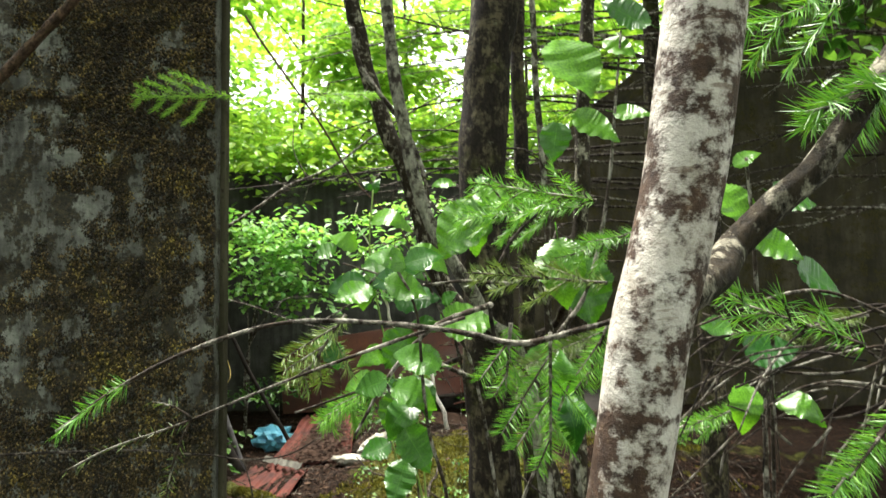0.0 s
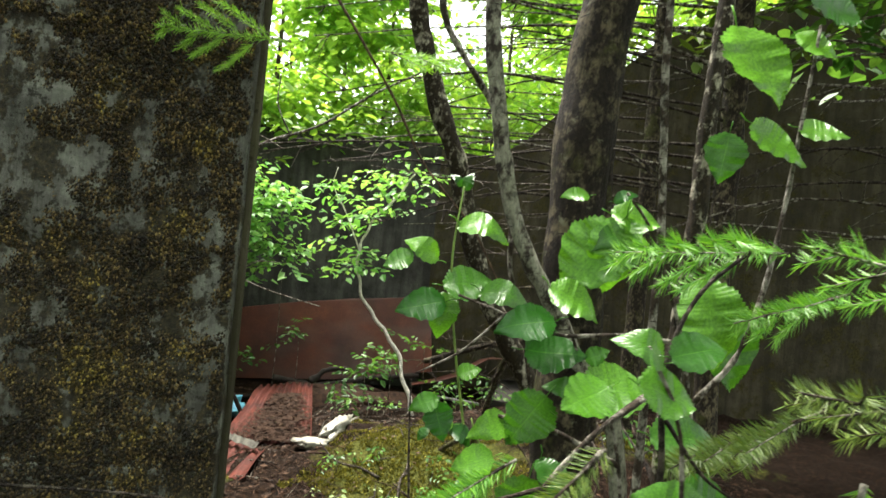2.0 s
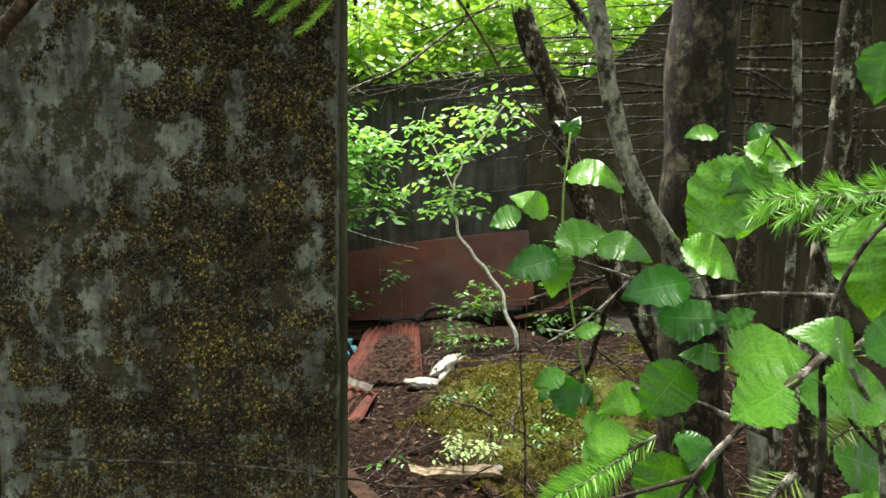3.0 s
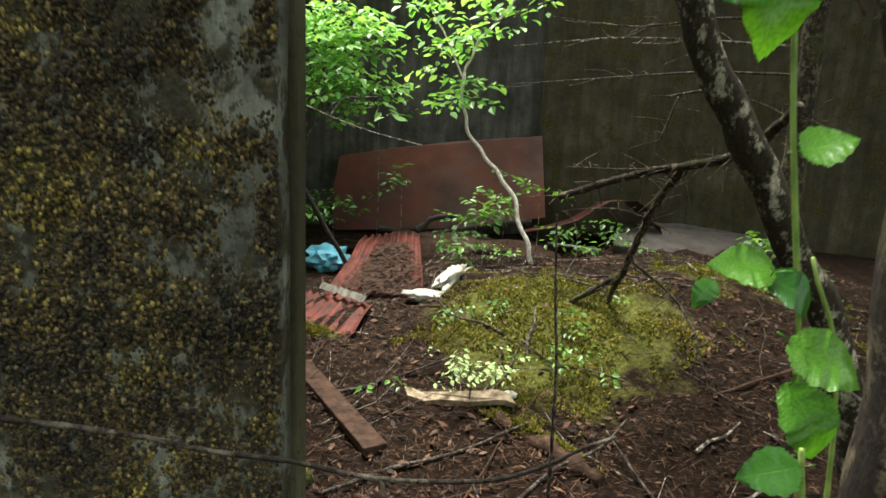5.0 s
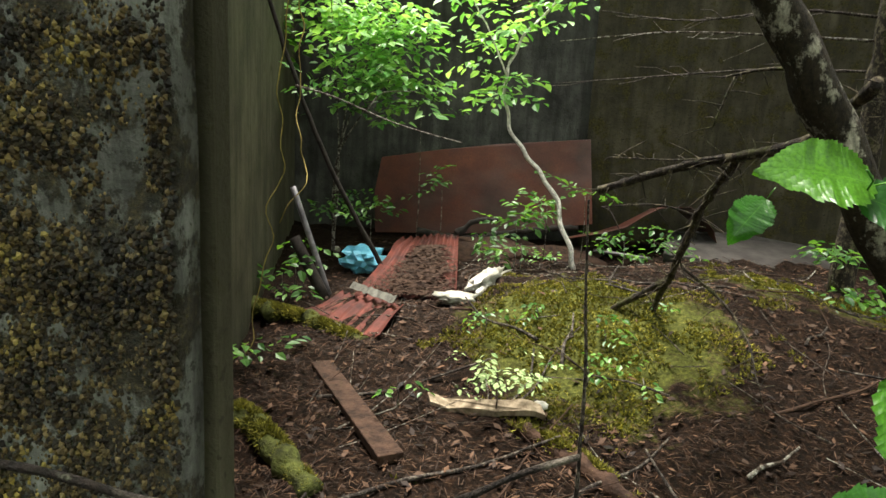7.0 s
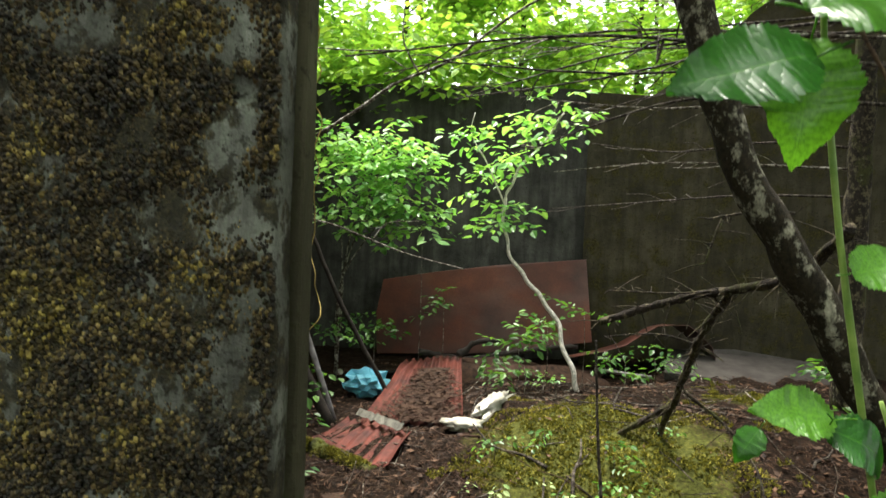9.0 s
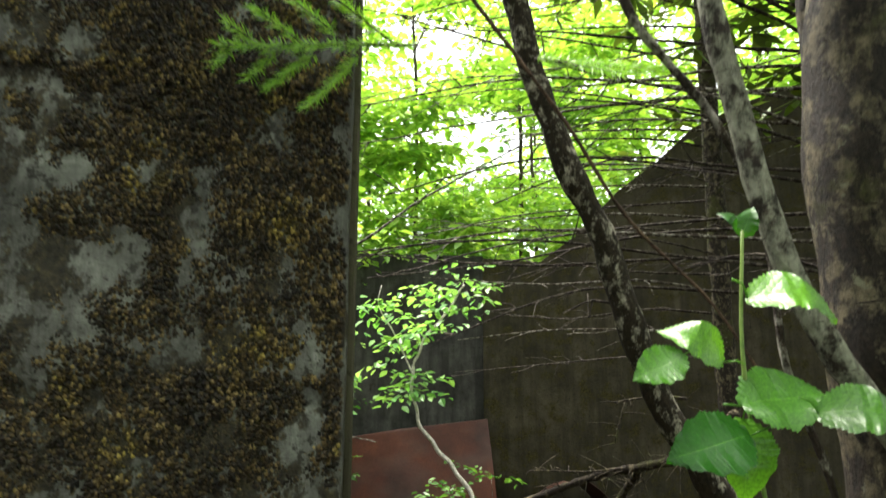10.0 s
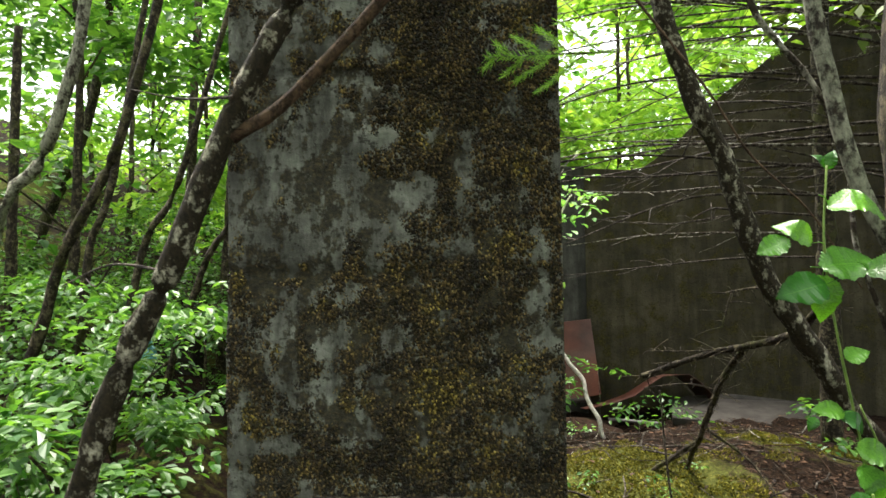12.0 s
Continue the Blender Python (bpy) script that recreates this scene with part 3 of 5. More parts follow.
# understorey bushes by the path's far side
UNDER = [(-2.5, 3.4, 0.5), (-3.4, 4.4, 0.7), (-4.4, 4.6, 0.8), (-3.2, 5.8, 0.7), (-4.6, 6.4, 0.9), (-5.8, 7.2, 1.0), (-3.7, 7.4, 0.8), (-5.0, 8.8, 1.0), (-2.3, 2.5, 0.4), (-6.5, 5.5, 1.1)]
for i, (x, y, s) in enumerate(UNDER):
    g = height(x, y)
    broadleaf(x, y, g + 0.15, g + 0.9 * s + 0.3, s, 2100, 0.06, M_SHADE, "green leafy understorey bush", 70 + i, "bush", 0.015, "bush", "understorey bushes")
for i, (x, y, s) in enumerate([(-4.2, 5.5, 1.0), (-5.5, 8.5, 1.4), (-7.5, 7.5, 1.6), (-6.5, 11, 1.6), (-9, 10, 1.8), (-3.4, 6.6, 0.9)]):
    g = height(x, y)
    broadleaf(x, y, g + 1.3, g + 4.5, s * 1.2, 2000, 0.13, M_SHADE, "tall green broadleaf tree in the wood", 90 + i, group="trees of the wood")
# unseen trees added overhead, around and behind the path, to cut the sky light
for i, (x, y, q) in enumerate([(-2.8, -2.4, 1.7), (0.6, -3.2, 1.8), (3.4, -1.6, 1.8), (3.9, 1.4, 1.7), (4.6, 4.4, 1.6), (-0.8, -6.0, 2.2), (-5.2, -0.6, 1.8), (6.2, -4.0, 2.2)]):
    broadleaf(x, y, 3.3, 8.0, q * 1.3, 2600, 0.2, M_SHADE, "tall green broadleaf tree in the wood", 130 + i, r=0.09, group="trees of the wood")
# far woods all round
spots = []
rr = random.Random(5)
for k in range(260):
    a = rr.uniform(0, 6.28)
    d = rr.uniform(19, 34)
    x, y = d * math.cos(a), d * math.sin(a) + 4
    spots.append((x, y, height(x, y) + rr.uniform(0.5, 9), 2.6, 2.6, 2.2))
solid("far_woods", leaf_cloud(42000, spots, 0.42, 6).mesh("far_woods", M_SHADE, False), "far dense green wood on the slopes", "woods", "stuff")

# bush at the foot of the back wall
b = leaf_cloud(1500, [(-1.75, 6.6, 1.75, .5, .35, .35), (-1.5, 6.5, 1.5, .5, .3, .3), (-1.9, 6.7, 2.1, .4, .3, .25), (-1.4, 6.6, 1.95, .25, .2, .2)], 0.085, 8)
wb = thing("elder_bush", on_ground(-1.95, 6.7), "bright green leafy bush against the back wall", "bush")
part("foliage", b.mesh("foliage", M_BUSH, False), wb, "", "stuff")
for q in ((-1.7, 6.6, 1.9), (-1.4, 6.5, 1.6), (-2.0, 6.7, 2.2), (-1.5, 6.6, 2.1)):
    b = Build()
    b.tube([on_ground(-1.95, 6.7), (-1.9, 6.68, 0.9), q], 0.012, 0.004, 6, 0.06, 0.01)
    part("stem", b.mesh("stem", M_TWIG), wb)

# white sapling that leans in front of the rusty sheet
sp = [(0.05, 5.2, height(0.05, 5.2) - 0.03), (-0.05, 5.28, 0.64), (-0.13, 5.36, 0.84), (-0.23, 5.43, 0.97), (-0.39, 5.51, 1.17), (-0.475, 5.59, 1.39), (-0.48, 5.67, 1.61), (-0.37, 5.74, 1.82), (-0.25, 5.8, 1.98), (-0.1, 5.85, 2.22)]
sap = thing("birch_sapling", sp[0], "crooked white-barked sapling with small bright leaves", "sapling")
b = Build()
b.tube(sp, 0.017, 0.007, 8, 0.03, 0.035, 0.2)
part("trunk", b.mesh("trunk", M_SAPBARK), sap)
b = Build()
b.tube([(-0.48, 5.62, 1.55), (-0.62, 5.7, 1.84), (-0.74, 5.75, 2.05), (-0.72, 5.75, 2.2)], 0.008, 0.003, 6, 0.05, 0.006)
part("limb", b.mesh("limb", M_SAPBARK), sap)
b = leaf_cloud(430, [(-0.3, 5.75, 1.95, .26, .2, .25), (-0.64, 5.72, 2.0, .18, .2, .2), (-0.22, 5.8, 2.2, .24, .2, .2), (-0.5, 5.65, 1.75, .16, .15, .2), (-0.48, 5.6, 1.5, .08, .1, .1)], 0.075, 9)
part("foliage", b.mesh("foliage", M_BUSH, False), sap, "", "stuff")

# ---- rusty metal and rubbish ----
b = prism([(-1.76, 7.50, 0.10), (-0.7, 7.55, 0.16), (0.33, 7.60, 0.32), (0.25, 7.72, 1.11), (-0.6, 7.68, 1.02), (-1.2, 7.64, 0.93), (-1.74, 7.6, 0.83), (-1.79, 7.55, 0.5)], 0.012, (0, 1, 0))
solid("steel_sheet", bevelled(b.mesh("steel_sheet", M_RUST, False), 0.003), "large red-brown rusted steel sheet leaning on the back wall", "metal sheet")
b = Build()
rows = [(0.10, 0.30), (0.35, 0.36), (0.55, 0.43), (0.70, 0.53), (0.82, 0.61), (0.95, 0.635), (1.06, 0.62), (1.17, 0.55), (1.26, 0.46), (1.30, 0.34)]
for back, drop in ((0, 0), (0.6, 0.16), (0.6, 0.168), (0, 0.008)):
    for x, z in rows:
        b.v.append(Vector((x, 6.9 + back + 0.03 * noise.noise(Vector((x * 5, back, 0))), z - 0.6 * drop + 0.02 * noise.noise(Vector((x * 6, back * 3, 4))))))
n = len(rows)
for k in range(4):
    for i in range(n - 1):
        b.f.append((k * n + i, k * n + i + 1, ((k + 1) % 4) * n + i + 1, ((k + 1) % 4) * n + i))
b.f += [(0, n, 2 * n, 3 * n), (n - 1, 4 * n - 1, 3 * n - 1, 2 * n - 1)]
solid("steel_plate", b.mesh("steel_plate", M_RUST, False), "curled rusted steel plate lying at the wall", "metal sheet")


def corrugated(tl, tr, br, bl, waves, depth, seed):
    """A corrugated sheet between four corners, the ridges running from its top to its bottom edge."""
    bb = Build()
    tl, tr, br, bl = (Vector(q) for q in (tl, tr, br, bl))
    nu, nv = 18, waves * 8
    for s in (0, 1):
        for i in range(nu + 1):
            for j in range(nv + 1):
                a, c = i / nu, j / nv
                if i in (0, nu):
                    a += 0.035 * noise.noise(Vector((c * 11, seed, 0)))
                q = tl.lerp(tr, c).lerp(bl.lerp(br, c), a)
                dent = 0.035 * noise.noise(Vector((q.x * 3.2, q.y * 3.2, seed)))
                q.z += depth * math.cos(2 * math.pi * waves * c) + dent - 0.003 * s
                bb.v.append(q)
    w, k = nv + 1, (nu + 1) * (nv + 1)
    for i in range(nu):
        for j in range(nv):
            f = (i * w + j, i * w + j + 1, (i + 1) * w + j + 1, (i + 1) * w + j)
            bb.f += [tuple(reversed(f)), tuple(k + q for q in f)]
    for i in range(nu):
        bb.f += [(i * w, (i + 1) * w, k + (i + 1) * w, k + i * w), (i * w + nv, k + i * w + nv, k + (i + 1) * w + nv, (i + 1) * w + nv)]
    for j in range(nv):
        bb.f += [(j, k + j, k + j + 1, j + 1), (nu * w + j, nu * w + j + 1, k + nu * w + j + 1, k + nu * w + j)]
    return bb


b = corrugated((-1.20, 6.05, 0.37), (-0.78, 6.05, 0.39), (-0.60, 4.40, 0.385), (-1.22, 4.72, 0.25), 8, 0.011, 1)
solid("corrugated_sheet", b.mesh("corrugated_sheet", M_SHEET), "rusted corrugated roofing sheet strewn with dirt", "metal sheet")
b = Build()
torn = [(-1.22 + 0.32 * k / 14, 4.70 - 0.33 * k / 14, 0.345 + 0.03 * k / 14 + 0.012 * noise.noise(Vector((k * 0.9, 0, 3)))) for k in range(15)]
for dy, dz in ((0, 0), (-0.03, -0.03), (-0.024, -0.034), (0.006, -0.004)):
    b.v += [Vector((x + dy * 0.5, y + dy + 0.012 * noise.noise(Vector((k * 0.7, dz * 40, 1))), z + dz)) for k, (x, y, z) in enumerate(torn)]
for r in range(4):
    b.f += [(r * 15 + k, r * 15 + k + 1, ((r + 1) % 4) * 15 + k + 1, ((r + 1) % 4) * 15 + k) for k in range(14)]
solid("zinc_strip", b.mesh("zinc_strip", M_TORN, False), "torn grey zinc edge strip lying on rusty sheets", "metal strip")
b = corrugated((-1.36, 4.98, 0.20), (-0.86, 4.35, 0.33), (-0.90, 3.98, 0.29), (-1.52, 4.42, 0.17), 8, 0.009, 5)
solid("corrugated_sheet", b.mesh("corrugated_sheet", M_SHEET), "torn end of a rusted corrugated sheet on the ground", "metal sheet")


def lumpy(center, rx, ry, rz, amp, freq, seed, turn=0.0, level=3):
    bm = bmesh.new()
    bmesh.ops.create_icosphere(bm, subdivisions=level, radius=1)
    m = Matrix.Rotation(turn, 3, "Z")
    bb = Build()
    bm.verts.ensure_lookup_table()
    vs = []
    for q in bm.verts:
        d = q.co.normalized()
        k = 1 + amp * noise.noise(d * freq + Vector((seed, 0, 0))) + 0.5 * amp * noise.noise(d * freq * 2.7 + Vector((0, seed, 0)))
        e = m @ Vector((d.x * rx * k, d.y * ry * k, d.z * rz * k))
        vs.append(Vector(center) + e)
    bb.add(vs, [tuple(q.index for q in f.verts) for f in bm.faces])
    bm.free()
    return bb


solid("debris_mound", lumpy((-0.55, 6.7, 0.10), 0.85, 0.35, 0.16, 0.6, 3.5, 2, 0.1).mesh("debris_mound", M_ROT), "heap of dark debris at the foot of the steel sheet", "dirt")
solid("plastic_bag", lumpy((-1.47, 5.95, 0.17), 0.15, 0.12, 0.10, 0.7, 2.5, 3).mesh("plastic_bag", M_BLUE, False), "crumpled light blue plastic bag among rubbish", "bag")
solid("white_ball", lumpy((-1.89, 6.63, 0.09), 0.032, 0.03, 0.03, 0.1, 1, 5).mesh("white_ball", M_WHITE), "small white plastic ball on rubbish", "rubbish")
solid("white_can", lumpy((-1.17, 6.12, 0.22), 0.028, 0.028, 0.07, 0.15, 1.5, 6).mesh("white_can", M_WHITE), "small white plastic can", "can")
solid("white_sack", lumpy((-0.46, 4.62, 0.435), 0.06, 0.25, 0.05, 0.75, 2.6, 4, -0.3).mesh("white_sack", M_WHITE), "dirty white plastic sack lying on moss", "sack")
solid("white_scrap", lumpy((-0.60, 4.36, 0.40), 0.10, 0.06, 0.025, 0.8, 3.2, 9).mesh("white_scrap", M_WHITE), "flattened scrap of dirty white plastic", "rubbish")
b = Build()
b.tube([(-1.69, 5.0, 0.82), (-1.56, 5.0, 0.46), (-1.44, 5.0, 0.13)], 0.018, 0.018, 12, 0.1)
solid("metal_pipe", b.mesh("metal_pipe", M_PIPE), "grey metal pipe leaning in the rubbish", "pipe")
b = Build()
b.tube([(-1.66, 4.95, 0.52), (-1.55, 4.93, 0.33), (-1.43, 4.9, 0.13)], 0.035, 0.035, 10, 0.1, 0, 0.1)
solid("iron_pipe", b.mesh("iron_pipe", M_IRON), "short thick dark iron pipe", "pipe")
b = Build()
b.tube([(-1.16, 5.35, 0.2), (-1.55, 5.3, 0.92), (-1.78, 5.3, 1.44), (-1.99, 5.3, 2.04), (-2.15, 5.3, 2.7)], 0.016, 0.012, 8, 0.1, 0.01)
solid("iron_rod", b.mesh("iron_rod", M_IRON), "long dark rod leaning against the wall", "rod")
b = Build()
b.tube([(0.3, 6.9, height(0.3, 6.9) + 0.10), (0.72, 6.6, height(0.72, 6.6) + 0.03)], 0.014, 0.014, 10, 0.2)
solid("metal_pipe", b.mesh("metal_pipe", M_PIPE), "thin grey pipe on the ground by the wall", "pipe")
b = prism([(0.8, 6.5, 0.30), (1.5, 6.4, 0.27), (2.15, 6.55, 0.24), (2.1, 7.0, 0.36), (1.5, 7.1, 0.42), (0.95, 7.15, 0.38)], 0.07, (0, 0, -1))
solid("concrete_slab", bevelled(b.mesh("concrete_slab", M_SLAB, False), 0.012), "fallen grey slab lying against the wall", "slab")


def log(pts, r0, r1, m, label, name="log", fuzz=0):
    """A fallen length of wood; fuzz: moss tufts along its upper side."""
    bb = Build()
    bb.tube(pts, r0, r1, 16, 0.025, 0.03, 0.8)
    ob = solid(name, bb.mesh(name, m), label, "log")
    if fuzz:
        rr, path, mm = random.Random(fuzz), curve(pts, 0.01), Build()
        for _ in range(fuzz):
            k = rr.randrange(len(path) - 1)
            d, r = (path[k + 1] - path[k]).normalized(), r0 + (r1 - r0) * k / len(path)
            a, c = d.cross(Vector((0, 0, 1))).normalized(), rr.gauss(0, 0.75)
            w = a * math.sin(c) + Vector((0, 0, 1)) * math.cos(c)
            p = path[k] + w * r * 0.92
            if noise.noise(p * 14) < -0.15:
                continue
            for q in range(3):
                u = (w + Vector((rr.uniform(-1, 1), rr.uniform(-1, 1), rr.uniform(-.6, .8)))).normalized() * rr.uniform(0.008, 0.026)
                v = u.cross(Vector((rr.uniform(-1, 1), 0.3, rr.uniform(-1, 1)))).normalized() * 0.003
                mm.add([p - v, p + u, p + v], [(0, 1, 2)])
        part("moss", mm.mesh("moss", M_MOSS2, False), ob, "yellow-green moss tufts", "stuff")
    return ob


log([(-1.25, 6.95, 0.24), (-0.8, 6.9, 0.22), (-0.35, 6.95, 0.31), (0.15, 7.1, 0.36)], 0.035, 0.02, M_IRON, "charred dark branch below the steel sheet", "charred_branch")
log([(-0.85, 6.6, 0.30), (-0.7, 6.65, 0.42), (-0.5, 6.7, 0.44)], 0.03, 0.015, M_IRON, "charred dark root stub", "charred_branch")
log([(-1.75, 6.35, 0.12), (-1.2, 6.3, 0.22), (-0.95, 6.35, 0.24)], 0.02, 0.018, M_IRON, "dark stick among rubbish", "charred_branch")


# leaves over the broken wall tops
for i, (x, y, z, sx, n) in enumerate([(-2.3, 7.95, 2.95, .7, 700), (-1.5, 7.85, 2.85, .6, 560), (-0.8, 8.1, 3.05, .5, 460), (0.0, 8.1, 3.0, .5, 420), (1.0, 8.0, 3.1, .35, 300), (1.8, 7.8, 3.8, .4, 260), (2.6, 7.6, 4.3, .5, 260)]):
    t = thing("hazel_bush", on_ground(x, 8.7), "bright green leaves hanging over the top of the wall", "bush", "bushes on the wall")
    b = Build()
    b.tube([on_ground(x, 8.7), (x, 8.6, 1.8), (x, y + 0.3, z + 0.1)], 0.015, 0.005, 6, 0.1, 0.02)
    part("stem", b.mesh("stem", M_TWIG), t)
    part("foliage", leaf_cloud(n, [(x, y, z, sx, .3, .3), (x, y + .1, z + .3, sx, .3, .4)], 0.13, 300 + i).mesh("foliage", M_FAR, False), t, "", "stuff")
b = Build()
b.box((-3.95, 6.35, 0.0), (-3.55, 6.6, 0.38))
g = height(-3.75, 6.5)
o = solid("dark_crate", bevelled(b.mesh("dark_crate", M_IRON, False), 0.02), "dark crate lying in the green undergrowth", "crate")
o.location.z = g - 0.05
solid("blue_bag", lumpy((-3.98, 6.25, height(-3.98, 6.25) + 0.14), 0.11, 0.09, 0.15, 0.5, 2, 12).mesh("blue_bag", M_BLUE, False), "bright blue plastic bag in the undergrowth", "bag")


log([(-1.95, 4.72, 0.14), (-1.47, 4.42, 0.20), (-0.98, 4.0, 0.25)], 0.055, 0.03, M_LOGMOSS, "fallen log covered with green moss", fuzz=3500)
log([(-1.5, 3.55, 0.10), (-1.17, 3.24, 0.16), (-0.85, 2.9, 0.14)], 0.06, 0.035, M_LOGMOSS, "thick mossy log by the wall", fuzz=3000)
log([(-0.26, 3.26, 0.26), (-0.05, 3.12, 0.25), (0.12, 2.95, 0.22)], 0.036, 0.026, M_ROT, "short dark length of timber with moss on top", fuzz=900)


def plank(a, c, w, th, m, label):
    a, c = Vector(a), Vector(c)
    d = (c - a).normalized()
    s = d.cross(Vector((0, 0, 1))).normalized() * w / 2
    u = Vector((0, 0, th))
    bb = Build()
    bb.add([a - s, a + s, c + s, c - s, a - s + u, a + s + u, c + s + u, c - s + u], [(3, 2, 1, 0), (4, 5, 6, 7), (0, 1, 5, 4), (1, 2, 6, 5), (2, 3, 7, 6), (3, 0, 4, 7)])
    return solid("plank", bevelled(bb.mesh("plank", m, False), 0.006), label, "plank")


plank((-1.10, 3.75, 0.205), (-0.64, 3.05, 0.195), 0.09, 0.035, M_ROT, "rotten dark brown plank half sunk in litter")
edge = [(-0.57 + 0.42 * k / 12, 3.40 - 0.12 * k / 12 + 0.03 * noise.noise(Vector((k * 1.3, 2, 0))), height(-0.57 + 0.42 * k / 12, 3.36) + 0.022 + 0.012 * noise.noise(Vector((k * 1.1, 0, 5)))) for k in range(13)]
b = prism(edge + [(x - 0.02, y + 0.06 + 0.02 * noise.noise(Vector((x * 20, 4, 0))), z + 0.012) for x, y, z in reversed(edge)], 0.022, (0, 0, -1))
solid("broken_board", bevelled(b.mesh("broken_board", M_PALEWOOD, False), 0.003), "pale split board with ragged edge under lichen", "plank")
solid("white_stone", lumpy((-0.17, 3.37, height(-0.17, 3.37) + 0.012), 0.03, 0.022, 0.016, 0.3, 1.5, 11).mesh("white_stone", M_WHITE), "small pale flat stone on litter", "stone")

# ---- young alder shrubs with large wet leaves ----
def leaf_mesh(seed, bend, wide):
    """One doubly toothed, softly lobed leaf along +y, one long, on a short stalk."""
    r = random.Random(seed)
    n = 44
    bb = Build()
    uv = []
    for i in range(n + 1):
        t = i / n
        w = wide * math.sin(math.pi * min(1, t ** 0.78 * 0.985 + 0.01)) ** 0.8 * (1.06 - 0.22 * t)
        tooth = (0.045 if i % 2 else -0.02) + 0.05 * math.cos(t * 30 + seed)
        w *= 1 + tooth * (1 if 1 < i < n else 0)
        z0 = bend * (t - 0.45) ** 2 + 0.02 * math.sin(t * 7 + seed)
        for s in (-1, -0.5, 0, 0.5, 1):
            z = z0 + 0.10 * abs(s) * w * 2 - 0.10 * s * s * w + 0.009 * math.cos(t * 30 - abs(s) * 3 + seed) * abs(s) + (0.03 * math.sin(t * 5 + 2 * s + seed)) * abs(s) + r.uniform(-0.003, 0.003)
            bb.v.append(Vector((s * w, t - 0.03 * abs(s) * (i % 2), z)))
            uv.append((0.5 + 0.5 * s, t))
    for i in range(n):
        for j in range(4):
            a = i * 5 + j
            bb.f.append((a, a + 1, a + 6, a + 5))
    k = len(bb.v)
    bb.tube([(0, -0.22, 0.03), (0, -0.1, 0.0), (0, 0.02, bend * 0.2)], 0.012, 0.008, 5, 0.1)
    uv += [(0.5, 0.0)] * (len(bb.v) - k)
    me = bb.mesh("leaf", M_LEAF)
    lay = me.uv_layers.new(name="UVMap")
    for lp in me.loops:
        lay.data[lp.index].uv = uv[lp.vertex_index]
    return me


LEAVES = [leaf_mesh(1, -0.25, 0.40), leaf_mesh(2, -0.5, 0.36), leaf_mesh(3, 0.1, 0.42), leaf_mesh(4, -0.9, 0.33)]


def shrub(stems, leaves, label, seed, name="alder_shrub", mat=None):
    """stems: lists of points, the first from the ground; leaves: (x, y, z, length, angle) of each leaf's middle."""
    r = random.Random(seed)
    t = thing(name, stems[0][0][0], label, "shrub", "young alders")
    for q, r0, r1 in stems:
        bb = Build()
        bb.tube(q, r0, r1, 8, 0.02, 0.003, 0.25)
        part("stem", bb.mesh("stem", mat or M_TWIG), t)
    for x, y, z, ln, a in leaves:
        a = radians(a + r.uniform(-8, 8))
        u = Vector((math.cos(a), r.uniform(-0.45, 0.2), math.sin(a))).normalized()
        n = Vector((r.uniform(-0.3, 0.3), -0.75, 0.62))
        n = (n - u * n.dot(u)).normalized()
        w = u.cross(n)
        ln *= 1.12
        o = Vector((x, y, z)) - u * ln * 0.5
        m = Matrix(((w.x * ln, u.x * ln, n.x * ln, o.x), (w.y * ln, u.y * ln, n.y * ln, o.y), (w.z * ln, u.z * ln, n.z * ln, o.z), (0, 0, 0, 1)))
        lf = new("leaf", r.choice(LEAVES))
        lf.parent = t
        lf.matrix_basis = Matrix.Translation(-Vector(t.location)) @ m
    return t


M_GREENSTEM = mat_plain("green_stem", (0.10, 0.18, 0.03), (0.25, 0.34, 0.07), 40, 0.5)
shrub([([on_ground(-0.02, 1.44), (-0.03, 1.42, 0.9), (-0.075, 1.39, 1.2), (-0.125, 1.365, 1.43), (-0.145, 1.35, 1.56), (-0.138, 1.35, 1.69)], 0.0035, 0.0016)],
      [(-0.10, 1.33, 1.63, .075, -10), (-0.195, 1.33, 1.59, .055, 150), (-0.23, 1.33, 1.565, .045, 205), (-0.19, 1.33, 1.50, .07, 200), (-0.155, 1.34, 1.487, .065, 260), (-0.115, 1.34, 1.54, .075, 5),
       (-0.065, 1.3, 1.53, .07, -5), (-0.132, 1.35, 1.70, .028, 70), (-0.15, 1.345, 1.70, .022, 130)],
      "young alder shoot with fresh bright green toothed leaves", 11, mat=M_GREENSTEM)
shrub([([on_ground(0.02, 1.46), (-0.02, 1.42, 0.8), (-0.05, 1.39, 1.2), (-0.085, 1.385, 1.32)], 0.0035, 0.0015), ([(-0.02, 1.42, 0.8), (-0.07, 1.36, 1.05), (-0.1, 1.33, 1.2)], 0.004, 0.002)],
      [(-0.14, 1.37, 1.315, .042, 175), (-0.098, 1.37, 1.295, .045, -35), (-0.075, 1.36, 1.25, .055, -30), (-0.165, 1.37, 1.293, .022, 225), (-0.10, 1.36, 1.40, .035, 20), (-0.13, 1.31, 1.192, .036, 195),
       (-0.08, 1.36, 1.20, .06, -70)],
      "low alder shoot with broad green leaves", 12, mat=M_GREENSTEM)
